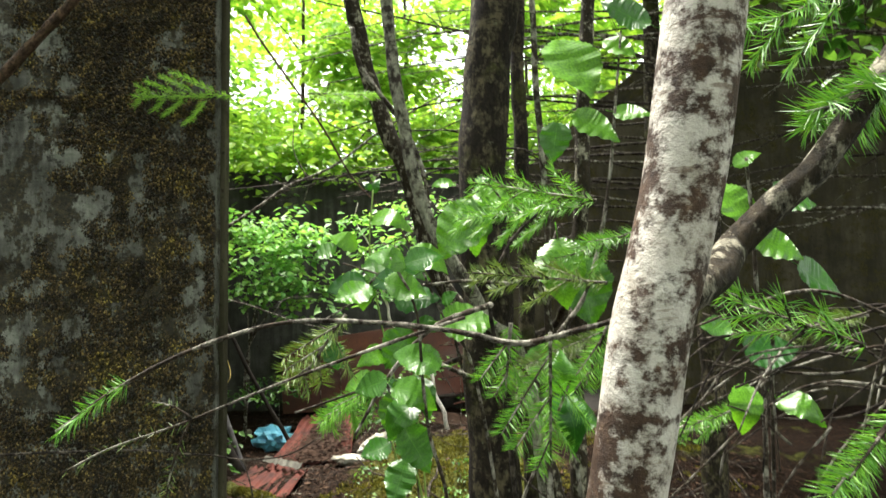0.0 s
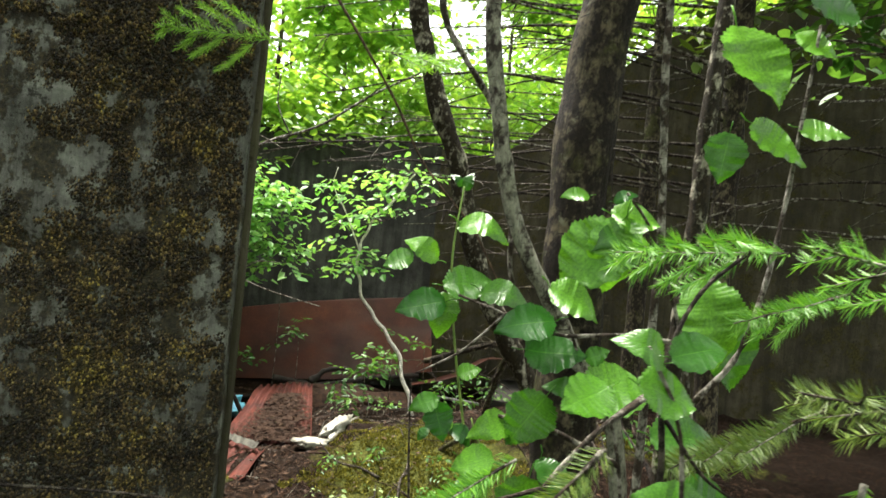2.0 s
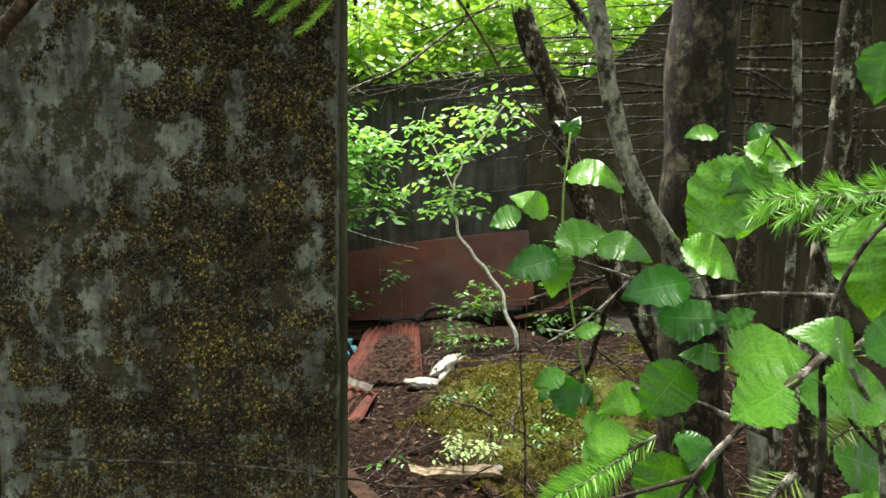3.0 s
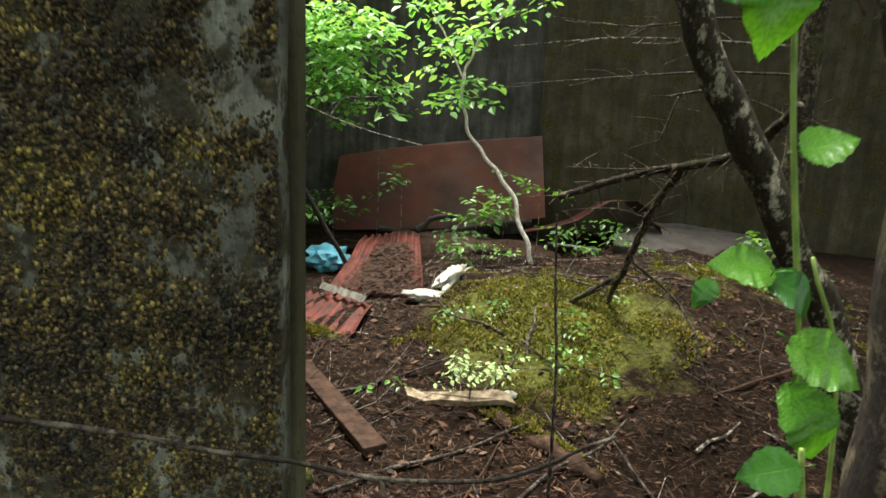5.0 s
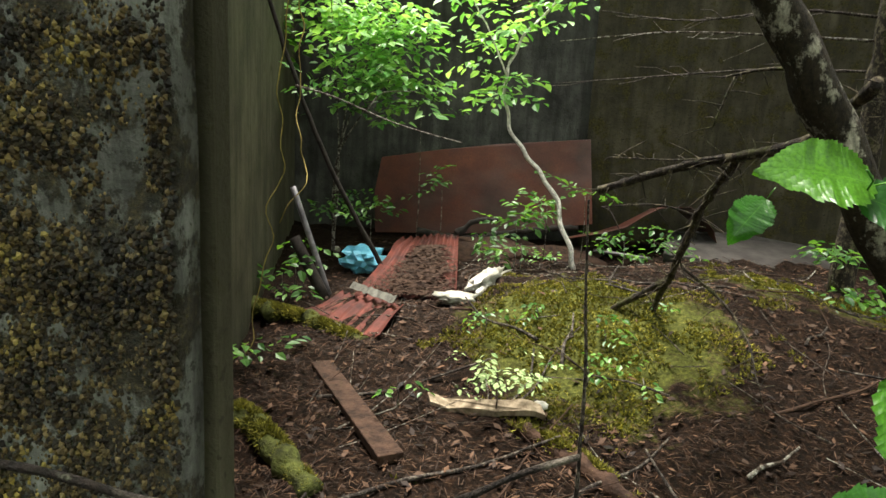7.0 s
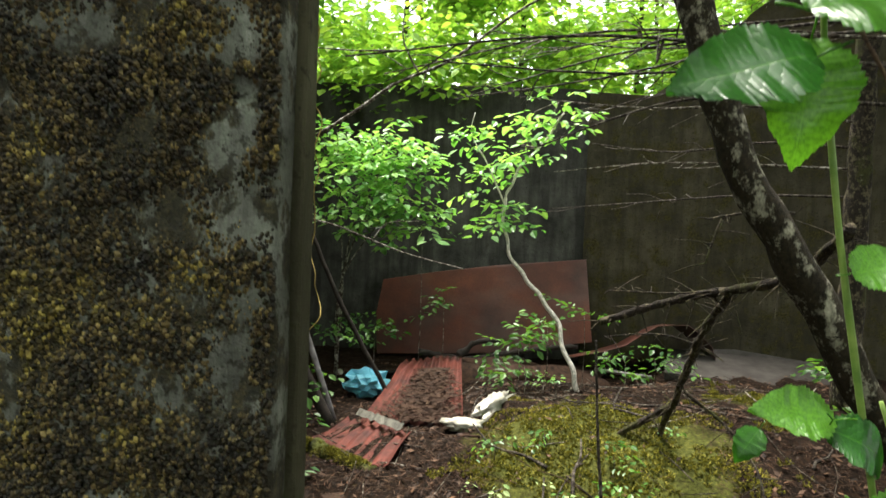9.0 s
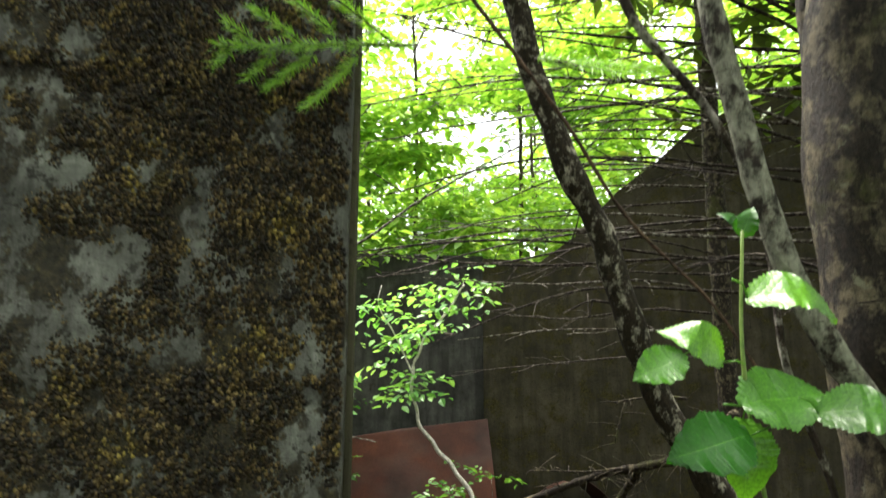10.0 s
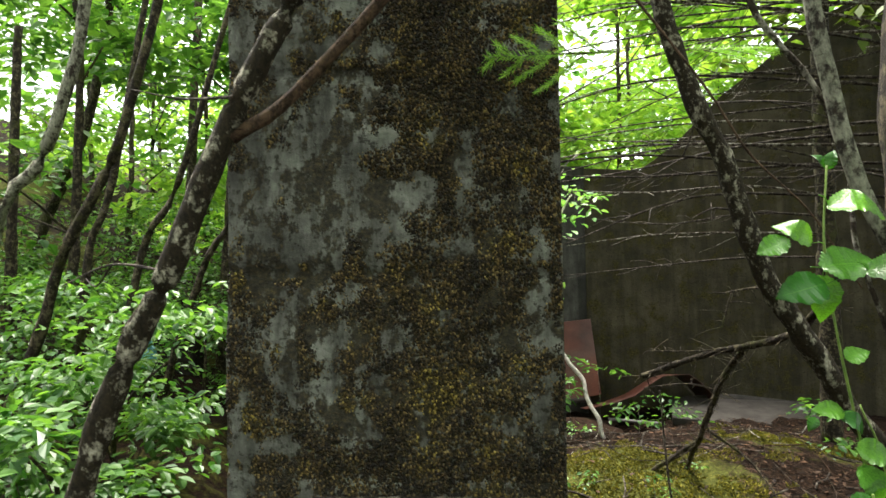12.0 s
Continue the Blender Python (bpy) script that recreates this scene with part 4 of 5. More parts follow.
shrub([([on_ground(0.16, 1.2), (0.10, 1.12, 1.0), (0.05, 1.08, 1.35), (0.0, 1.07, 1.45), (-0.03, 1.07, 1.52)], 0.006, 0.002), ([(0.05, 1.08, 1.35), (-0.04, 1.07, 1.39), (-0.1, 1.07, 1.40)], 0.004, 0.002)],
      [(-0.02, 1.07, 1.54, .065, -25), (-0.08, 1.07, 1.51, .065, 190), (-0.04, 1.07, 1.478, .065, 5), (0.01, 1.07, 1.48, .028, 40), (0.04, 1.07, 1.44, .08, -10), (-0.07, 1.06, 1.40, .065, 230),
       (-0.11, 1.06, 1.39, .05, 200), (-0.13, 1.05, 1.35, .045, 200), (-0.17, 1.06, 1.39, .04, 290), (-0.19, 1.06, 1.41, .032, 200), (-0.07, 1.05, 1.30, .07, 260), (-0.03, 1.06, 1.44, .04, 170), (-0.03, 1.05, 1.33, .06, 300)],
      "young alder with wet serrated leaves on lichened twigs", 13)
shrub([([on_ground(0.34, 1.35), (0.26, 1.27, 1.0), (0.2, 1.22, 1.4), (0.12, 1.2, 1.62), (0.07, 1.2, 1.69)], 0.008, 0.002), ([(0.2, 1.22, 1.4), (0.26, 1.2, 1.5), (0.3, 1.2, 1.7), (0.32, 1.19, 1.95)], 0.005, 0.002)],
      [(0.0, 1.2, 1.68, .035, 190), (0.07, 1.2, 1.685, .03, 30), (0.09, 1.2, 1.655, .065, -5), (0.03, 1.2, 1.595, .11, 240), (0.19, 1.2, 1.36, .09, 0), (0.23, 1.2, 1.27, .085, -20), (0.21, 1.2, 1.52, .115, -80),
       (0.05, 1.19, 1.625, .05, 200), (0.24, 1.19, 1.885, .125, -75), (0.2, 1.19, 1.75, .065, -100), (0.275, 1.19, 1.775, .085, -40), (0.34, 1.19, 1.80, .06, -10), (0.33, 1.19, 1.98, .085, 160), (0.32, 1.19, 1.92, .06, -30),
       (0.055, 1.19, 1.6, .10, -100), (0.265, 1.26, 1.485, .12, -80)],
      "alder shrub with large dark green quilted leaves", 14)
shrub([([on_ground(0.6, 1.3), (0.57, 1.22, 1.1), (0.55, 1.19, 1.5), (0.54, 1.19, 1.72)], 0.008, 0.003)],
      [(0.52, 1.19, 1.63, .11, -70), (0.54, 1.19, 1.72, .045, 20), (0.62, 1.19, 1.645, .08, -20), (0.59, 1.19, 1.56, .08, -30), (0.66, 1.19, 1.5, .09, -30)],
      "alder shoot with drooping dark leaves", 15)
shrub([([on_ground(0.05, 0.8), (0.02, 0.77, 1.1), (-0.02, 0.75, 1.35), (-0.03, 0.75, 1.47), (-0.06, 0.75, 1.53)], 0.004, 0.0015), ([(0.02, 0.77, 1.1), (0.1, 0.75, 1.3), (0.14, 0.75, 1.4)], 0.003, 0.0015)],
      [(-0.06, 0.75, 1.53, .04, 160), (-0.02, 0.75, 1.53, .04, 20), (-0.1, 0.75, 1.49, .04, 200), (-0.04, 0.75, 1.497, .045, -20), (-0.03, 0.75, 1.42, .05, 160), (-0.03, 0.75, 1.38, .05, -30), (-0.08, 0.75, 1.39, .034, 200),
       (-0.05, 0.75, 1.355, .05, 230), (-0.03, 0.75, 1.32, .05, -60), (-0.05, 0.75, 1.285, .045, 250), (-0.075, 0.75, 1.32, .032, 200), (0.13, 0.75, 1.4, .045, 100), (0.14, 0.75, 1.35, .058, -80)],
      "small alder seedling with rounded bright leaves", 16)
shrub([([on_ground(0.42, 0.9), (0.38, 0.8, 1.2), (0.36, 0.75, 1.45)], 0.004, 0.002)],
      [(0.36, 0.75, 1.425, .056, 0), (0.3, 0.75, 1.45, .034, 180), (0.4, 0.76, 1.36, .05, -20), (0.33, 0.75, 1.36, .05, -90)], "small alder seedling with rounded bright leaves", 17)


# ---- fir sprays and bare twigs ----
def needles(bb, path, length, per, seed, flat=True, spread=1.0):
    r = random.Random(seed)
    n = len(path)
    for i in range(n - 1):
        d = (path[i + 1] - path[i]).normalized()
        a = d.cross(Vector((0.1, -0.6, 0.8))).normalized()
        c = a.cross(d)
        for _ in range(per):
            p = path[i].lerp(path[i + 1], r.random())
            th = (r.choice((-1, 1)) * math.pi / 2 + r.uniform(-0.7, 0.7)) if flat else r.uniform(0, 6.28)
            w = (c * math.cos(th) + a * math.sin(th)) * spread + d * r.uniform(0.4, 0.9)
            w.normalize()
            ln = length * r.uniform(0.7, 1.15)
            s = w.cross(Vector((r.uniform(-1, 1), -1, r.uniform(-1, 1)))).normalized() * length * 0.022
            bb.add([p - s * 0.6, p + w * ln * 0.5 - s, p + w * ln, p + w * ln * 0.5 + s, p + s * 0.6], [(0, 1, 2, 3, 4)])


def fir_branch(main, sides, label, seed, r0=0.0035, ln=0.016, mat=None, bare=0.0, per=20, name="fir_branch", flat=True, bark=None):
    """A fir twig: main line, side sprays (points), needles past the bare part."""
    t = thing(name, main[0], label, "branch", "fir twigs")
    bb, nn = Build(), Build()
    path = bb.tube(main, r0, r0 * 0.45, 6, 0.008, 0.002, 0.3)
    k = int(len(path) * bare)
    if bare < 1:
        needles(nn, path[k:], ln, per, seed, flat)
    part("twig", bb.mesh("twig", bark or M_TWIG), t)
    for i, q in enumerate(sides):
        bs = Build()
        p2 = bs.tube(q, r0 * 0.55, r0 * 0.3, 5, 0.008, 0.001, 0.3)
        part("side_twig", bs.mesh("side_twig", bark or M_TWIG), t)
        if bare < 1:
            needles(nn, p2[len(p2) // 5:], ln, per, seed + i, flat)
    if nn.v:
        part("needles", nn.mesh("needles", mat or M_FIR, False), t, "", "stuff")
    return t


def spray(p, ang, ln, k, seed, drop=-0.15):
    """Side lines of a flat spray."""
    r = random.Random(seed)
    out = []
    a0 = radians(ang)
    for i in range(k):
        s = (i + 1) / (k + 1) * ln
        b0 = Vector(p) + Vector((math.cos(a0), 0.1, math.sin(a0))) * s
        a1 = a0 + (1 if i % 2 else -1) * radians(r.uniform(35, 60))
        l2 = ln * 0.5 * (1.1 - i / (k + 1))
        flat_y, up = math.sin(a1 - a0) * 0.85, math.sin(a0) + 0.4 * (math.sin(a1) - math.sin(a0))
        e = b0 + Vector((math.cos(a1) * l2, flat_y * l2, (up + drop) * l2))
        out.append([tuple(b0), tuple(b0.lerp(e, 0.5)), tuple(e)])
    return out


def fir_tip(p, ang, ln, label, seed, mat=None, k=6, nl=0.016, stalk=None):
    a = radians(ang)
    e = Vector(p) + Vector((math.cos(a), 0.1, math.sin(a))) * ln
    main = [p, tuple(Vector(p).lerp(e, 0.5)), tuple(e)]
    if stalk:
        main = [stalk] + main
    return fir_branch(main, spray(p, ang, ln, k, seed), label, seed, 0.0022, nl, mat)


fir_branch([(0.16, 0.56, 1.475), (0.10, 0.55, 1.46), (0.06, 0.55, 1.452), (0.01, 0.55, 1.462), (-0.06, 0.55, 1.47), (-0.13, 0.55, 1.47), (-0.20, 0.55, 1.45), (-0.26, 0.55, 1.42), (-0.31, 0.55, 1.385)],
           [], "bare arching fir twig with a needled tip", 21, 0.003, 0.016, None, 0.86)
fir_branch([(0.02, 0.62, 1.47), (-0.06, 0.6, 1.445), (-0.13, 0.6, 1.42), (-0.18, 0.6, 1.40), (-0.23, 0.6, 1.38), (-0.29, 0.6, 1.36), (-0.33, 0.6, 1.34)],
           [[(-0.22, 0.6, 1.385), (-0.235, 0.6, 1.35), (-0.245, 0.6, 1.30)], [(-0.22, 0.6, 1.385), (-0.235, 0.6, 1.395), (-0.255, 0.6, 1.40)]], "thin forked fir twig with sparse needles", 22, 0.002, 0.012, M_FIRDARK, 0.7, 4)
fir_tip((-0.10, 0.7, 1.47), 235, 0.09, "flat fir spray with short needles", 23, M_FIRDARK)
fir_tip((0.16, 0.7, 1.585), 170, 0.13, "bright fresh fir spray", 24)
fir_tip((0.17, 0.7, 1.50), 175, 0.14, "olive fir spray with old needles", 25, M_FIRDARK)
fir_tip((0.07, 0.7, 1.46), 265, 0.07, "drooping fir tip with fresh needles", 26, k=3)
fir_tip((0.11, 0.7, 1.45), 270, 0.13, "drooping fir tip with fresh needles", 27, k=5)
fir_tip((0.17, 0.7, 1.46), 250, 0.07, "drooping fir tip with fresh needles", 28, k=3)
fir_tip((0.30, 0.42, 1.70), 200, 0.12, "fresh green pine tip", 29, k=5, nl=0.019)
fir_tip((0.30, 0.42, 1.62), 190, 0.07, "fresh green pine tip", 30, k=4, nl=0.021)
fir_tip((0.33, 0.44, 1.66), 215, 0.10, "fresh green pine tip", 31, k=5, nl=0.019)
fir_tip((0.26, 0.42, 1.46), 160, 0.09, "fir spray on a thin dead twig", 32, k=5)
fir_tip((0.28, 0.42, 1.42), 230, 0.07, "fir spray on a thin dead twig", 33, k=4)
fir_tip((0.22, 1.05, 1.62), 185, 0.20, "bright fir spray in front of alder leaves", 34, k=8, nl=0.024)
fir_tip((0.30, 1.05, 1.58), 200, 0.14, "bright fir spray in front of alder leaves", 35, k=6, nl=0.022)
fir_tip((0.28, 1.05, 1.44), 205, 0.20, "drooping olive fir spray", 36, M_FIRDARK, 8, 0.022)
fir_tip((-0.08, 1.04, 1.36), 215, 0.13, "fir spray among alder leaves", 37, k=6, nl=0.022)
fir_tip((-0.44, 1.42, 1.905), 178, 0.22, "light green fir spray in front of the pier", 38, M_FIRLIGHT, k=8, nl=0.02)
fir_tip((-0.30, 1.5, 1.93), 0, 0.16, "light green fir spray above the path", 39, M_FIRLIGHT, k=6, nl=0.02)
fir_branch([(0.12, 1.1, 1.50), (0.03, 1.07, 1.505), (-0.04, 1.07, 1.50), (-0.11, 1.08, 1.52), (-0.16, 1.08, 1.535)], [[(-0.10, 1.08, 1.52), (-0.15, 1.08, 1.47), (-0.2, 1.08, 1.44)]], "bare lichened twig with pale patches", 41, 0.0035, bare=1)
fir_branch([(0.07, 1.0, 1.47), (0.0, 0.93, 1.45), (-0.04, 0.92, 1.42), (-0.08, 0.92, 1.37), (-0.12, 0.92, 1.30)], [[(-0.08, 0.92, 1.37), (-0.14, 0.92, 1.35), (-0.2, 0.92, 1.33)], [(-0.08, 0.92, 1.37), (-0.05, 0.92, 1.32), (-0.02, 0.92, 1.26)]],
           "bare lichened twig with pale patches", 42, 0.0045, bare=1)
fir_branch([(0.12, 1.1, 1.10), (0.09, 1.05, 1.35), (0.07, 1.02, 1.47), (0.10, 1.02, 1.56), (0.16, 1.02, 1.62)], [[(0.08, 1.03, 1.42), (0.13, 1.03, 1.36), (0.18, 1.03, 1.33)]], "bare dark branching twig", 43, 0.005, bare=1, bark=M_DEAD)
fir_branch([(-0.95, 1.36, 1.17), (-0.6, 1.31, 1.19), (-0.49, 1.3, 1.185), (-0.44, 1.3, 1.182), (-0.40, 1.3, 1.175), (-0.36, 1.3, 1.173), (-0.308, 1.3, 1.178), (-0.274, 1.3, 1.191), (-0.251, 1.3, 1.205), (-0.231, 1.3, 1.214)], [[(-0.38, 1.3, 1.173), (-0.36, 1.28, 1.13), (-0.35, 1.28, 1.08)]], "bare dark twig lying across the pier", 44, 0.003, bare=1, bark=M_DEAD)
fir_branch([(-0.44, 1.5, 2.11), (-0.39, 1.5, 2.03), (-0.27, 1.5, 1.86), (-0.2, 1.5, 1.74), (-0.1, 1.5, 1.63), (-0.02, 1.5, 1.5)], [], "thin straight reddish twig", 45, 0.003, bare=1, bark=M_BROWN)
fir_branch([(-0.2, 1.5, 2.08), (-0.18, 1.5, 1.99), (-0.09, 1.5, 1.86), (-0.04, 1.5, 1.74), (-0.025, 1.5, 1.57), (0.02, 1.5, 1.41), (0.1, 1.5, 1.0)], [], "thin bent grey stem", 46, 0.006, bare=1, bark=M_TWIG)
# dark branch over the litter inside the ruin
BOUGH = [[(-0.04, 3.40, 1.09), (0.11, 3.35, 1.15), (0.24, 3.30, 1.20), (0.35, 3.20, 1.24), (0.45, 3.10, 1.28), (0.51, 3.00, 1.35), (0.51, 2.80, 1.44)],
         [(0.35, 3.20, 1.23), (0.32, 3.35, 1.12), (0.31, 3.50, 0.99), (0.32, 3.75, 0.79), (0.32, 3.95, 0.63), (0.31, 4.10, 0.46), (0.29, 4.20, 0.27)],
         [(0.32, 3.90, 0.68), (0.22, 4.05, 0.56), (0.09, 4.15, 0.43), (-0.07, 4.15, 0.34), (-0.20, 4.10, 0.27)],
         [(0.34, 3.75, 0.78), (0.48, 3.70, 0.67), (0.56, 3.60, 0.57), (0.57, 3.40, 0.44)],
         [(0.36, 3.20, 1.24), (0.19, 3.30, 1.21), (-0.01, 3.40, 1.20)],
         [(0.32, 3.50, 1.01), (0.18, 3.50, 1.04), (-0.01, 3.50, 1.02)],
         [(0.30, 3.20, 1.47), (0.28, 3.20, 1.40), (0.26, 3.20, 1.32)],
         [(0.45, 3.00, 1.48), (0.34, 3.10, 1.48), (0.26, 3.20, 1.46)]]
bough = thing("fallen_branch", BOUGH[1][-1], "dark rough fallen branch with moss and broken twigs", "branch")
rb = random.Random(47)
for k, (q, r0, r1) in enumerate(zip(BOUGH, (0.012, 0.015, 0.017, 0.007, 0.004, 0.005, 0.006, 0.006), (0.017, 0.011, 0.008, 0.003, 0.002, 0.002, 0.003, 0.003))):
    b = Build()
    path = b.tube(q, r0, r1, 9, 0.02, 0.012, 0.5)
    for o in path:
        for _ in range(2 if k < 4 else 1):
            e = o + Vector((rb.uniform(-1, 1), rb.uniform(-0.6, 0.6), rb.uniform(-1, 0.6))).normalized() * rb.choice((0.025, 0.035, 0.05, 0.12))
            b.tube([o, o.lerp(e, 0.5) + Vector((0, 0, 0.004)), e], 0.0022, 0.001, 4, 0.03, 0.003, 0, False)
    part("limb", b.mesh("limb", M_DARKBARK), bough)
fir_branch([(-0.09, 2.6, 0.25), (-0.10, 2.6, 0.73), (-0.115, 2.6, 0.9), (-0.13, 2.6, 1.15)], [], "thin upright dead stick", 48, 0.006, bare=1, bark=M_DEAD)
fir_branch([(-1.62, 5.0, 1.92), (-1.34, 5.0, 2.1), (-1.14, 5.0, 2.24), (-0.8, 5.0, 2.39), (-0.42, 5.0, 2.67), (0.2, 4.9, 3.0)], [[(-1.0, 5, 2.3), (-1.1, 5, 2.5), (-1.1, 5, 2.7)]], "long pale dead branch across the ruin", 49, 0.012, bare=1)
fir_branch([(-1.75, 5.2, 1.42), (-1.5, 5.2, 1.36), (-1.1, 5.2, 1.22), (-0.7, 5.2, 1.13)], [[(-1.3, 5.2, 1.29), (-1.2, 5.2, 1.4), (-1.0, 5.2, 1.42)]], "thin pale dead branch", 50, 0.007, bare=1)

# spruce with many dead lower branches
def spruce(x, y, hi, r, z0, z1, count, reach, heading, fan, seed, label, wide=2.0, sprays=125):
    rr = random.Random(seed)
    base = on_ground(x, y)
    t = thing("spruce_tree", base, label, "tree", "spruces")
    bb = Build()
    bb.tube([base, (x + 0.02, y, hi * 0.5), (x, y, hi)], r, r * 0.5, 12, 0.1, 0.01, 0.25)
    part("trunk", bb.mesh("trunk", M_DARKBARK), t)
    for i in range(count):
        z = z0 + (z1 - z0) * (i + rr.uniform(-.3, .3)) / count
        a = radians(heading + rr.uniform(-fan, fan))
        ln = reach * rr.uniform(0.6, 1.05)
        d = Vector((math.cos(a), math.sin(a), 0))
        p = [Vector((x, y, z)) + d * (ln * s) + Vector((0, 0, rise)) for s, rise in ((0, 0), (0.3, rr.uniform(0, .05)), (0.65, rr.uniform(-.06, .08)), (1, rr.uniform(-0.22, 0.05)))]
        bb = Build()
        path = bb.tube(p, 0.010, 0.003, 5, 0.09, 0.012, 0.3, False)
        for k in range(rr.randint(7, 12)):
            o = path[rr.randint(len(path) // 5, len(path) - 2)]
            sd = d.cross(Vector((0, 0, 1))) * rr.choice((-1, 1)) + d * rr.uniform(0.3, 1)
            e = o + sd.normalized() * rr.uniform(0.12, 0.45) + Vector((0, 0, rr.uniform(-0.14, 0.06)))
            bb.tube([o, o.lerp(e, 0.5) + Vector((0, 0, rr.uniform(-.02, .03))), e], 0.0034, 0.0014, 4, 0.08, 0.006, 0, False)
        part("dead_branch", bb.mesh("dead_branch", M_TWIG if rr.random() < 0.55 else M_DEAD), t)
    # needled crown overhead, out of view, added to shade the ruin
    nn = Build()
    for i in range(sprays):
        z = rr.uniform(z1 + 0.2, hi)
        a = rr.uniform(0, 6.28)
        ln = wide * (1 - 0.6 * (z - z1) / (hi - z1)) * rr.uniform(0.5, 1)
        d = Vector((math.cos(a), math.sin(a), -0.15))
        pts = [Vector((x, y, z)) + d * (ln * s) for s in (0.2, 0.4, 0.6, 0.8, 1.0)]
        for q in pts:
            for _ in range(9):
                w = Vector((rr.gauss(0, 1), rr.gauss(0, 1), rr.gauss(-0.2, 0.4))).normalized() * rr.uniform(0.12, 0.26)
                s = w.cross(Vector((0, 0, 1))).normalized() * 0.035
                nn.add([q - s * 0.3, q + w * 0.5 - s, q + w, q + w * 0.5 + s], [(0, 1, 2, 3)])
    part("crown", nn.mesh("crown", M_FIRDARK, False), t, "", "stuff")
    return t


spruce(1.45, 3.7, 8.0, 0.07, 1.9, 3.9, 24, 2.4, 180, 32, 3, "dark spruce trunk with long dead lower branches")
spruce(1.75, 5.6, 9.0, 0.08, 1.7, 4.8, 22, 2.8, 178, 34, 4, "dark spruce trunk with long dead lower branches")

# extra spruce, its wide low crown added to shade the wall and floor at right
spruce(2.7, 3.4, 8.5, 0.09, 1.8, 3.4, 14, 1.7, 170, 40, 5, "dark spruce trunk with long dead lower branches", 3.2, 260)

# ---- ground cover ----
def small_plant(x, y, z, s, n, size, seed, mat, label, name="seedling"):
    t = thing(name, on_ground(x, y), label, "plant", "small plants")
    bb = Build()
    bb.tube([on_ground(x, y), (x + 0.01, y, (z + height(x, y)) / 2), (x, y, z)], 0.004, 0.002, 5, 0.05, 0.005)
    part("stem", bb.mesh("stem", M_TWIG), t)
    part("foliage", leaf_cloud(n, [(x, y, z, s, s, s * 0.5)], size, seed).mesh("foliage", mat, False), t, "", "stuff")


for i, (x, y, z, s, n) in enumerate([(-0.35, 5.6, 0.62, .22, 84), (-0.15, 5.9, 0.72, .22, 84), (-0.55, 5.3, 0.48, .16, 63), (0.45, 6.2, 0.42, .25, 84), (0.7, 6.4, 0.42, .2, 56), (-1.0, 6.6, 0.75, .18, 42), (0.15, 6.4, 0.72, .16, 42),
                                   (-1.5, 6.2, 0.6, .22, 70), (-1.85, 6.4, 0.55, .25, 84), (-1.75, 5.2, 0.35, .18, 42), (-1.72, 4.9, 0.3, .2, 56), (-1.45, 3.75, 0.25, .15, 42),
                                   (1.55, 5.3, 0.6, .15, 84), (1.5, 4.9, 0.45, .15, 63), (-1.25, 6.9, 1.3, .3, 70)]):
    small_plant(x, y, z, s, n, 0.06, 200 + i, M_SHADE, "small green leafy seedling on the ruin floor")
for i, (x, y, z, s, n) in enumerate([(-0.42, 3.95, 0.46, .08, 28), (-0.2, 4.0, 0.49, .07, 21), (0.08, 3.8, 0.48, .1, 35), (0.2, 3.5, 0.40, .07, 21), (-0.7, 3.4, 0.32, .06, 14), (-0.3, 5.1, 0.56, .14, 35), (-0.12, 4.9, 0.53, .1, 28), (0.0, 3.55, 0.42, .1, 35), (0.35, 4.1, 0.5, .08, 21)]):
    small_plant(x, y, z, s, n, 0.03, 260 + i, M_SHADE, "tiny green seedling in moss")
small_plant(-0.33, 3.34, 0.43, 0.13, 170, 0.026, 240, M_MUSHROOM, "pale green lichen cups on a rotten board", "lichen_clump")

# sticks on the floor
rs = random.Random(44)
for i in range(170):
    x, y = rs.uniform(-1.1, 1.9), rs.uniform(2.4, 6.3)
    if x < wallx(y) + 0.25:
        continue
    a, ln = rs.uniform(0, 3.14), rs.uniform(0.18, 0.75)
    q = []
    for k in range(4):
        s = k / 3 - 0.5
        px, py = x + math.cos(a) * ln * s + rs.uniform(-.02, .02), y + math.sin(a) * ln * s
        q.append((px, py, height(px, py) + 0.012 + (rs.uniform(0, 0.08) if k == 3 else 0)))
    bb = Build()
    r0 = rs.choice((0.002, 0.003, 0.003, 0.005, 0.008))
    bb.tube(q, r0, r0 * 0.5, 6, 0.05, 0.006, 0.3)
    tagged(new("stick", bb.mesh("stick", rs.choice((M_DEAD, M_TWIG, M_DEAD, M_ROT)))), "dead brown stick lying on the litter", "stick", "fallen sticks")

# loose litter and moss tufts
bb = Build()
for i in range(24000):
    x, y = rs.uniform(-1.9, 2.4), rs.uniform(1.9, 7.2)
    if x < wallx(y) + 0.02 or (mossy(x, y) > 0.55 and rs.random() < 0.8):
        continue
    a = rs.uniform(0, 6.28)
    ln = rs.uniform(0.006, 0.024)
    w = ln * rs.choice((0.07, 0.1, 0.45))
    u, v = Vector((math.cos(a), math.sin(a), rs.uniform(-.25, .45))) * ln, Vector((-math.sin(a), math.cos(a), rs.uniform(-.5, .5))) * w
    p = Vector((x, y, height(x, y) + 0.012))
    bb.add([p - u - v * 0.4, p + v * -1, p + u, p + v], [(0, 1, 2, 3)])
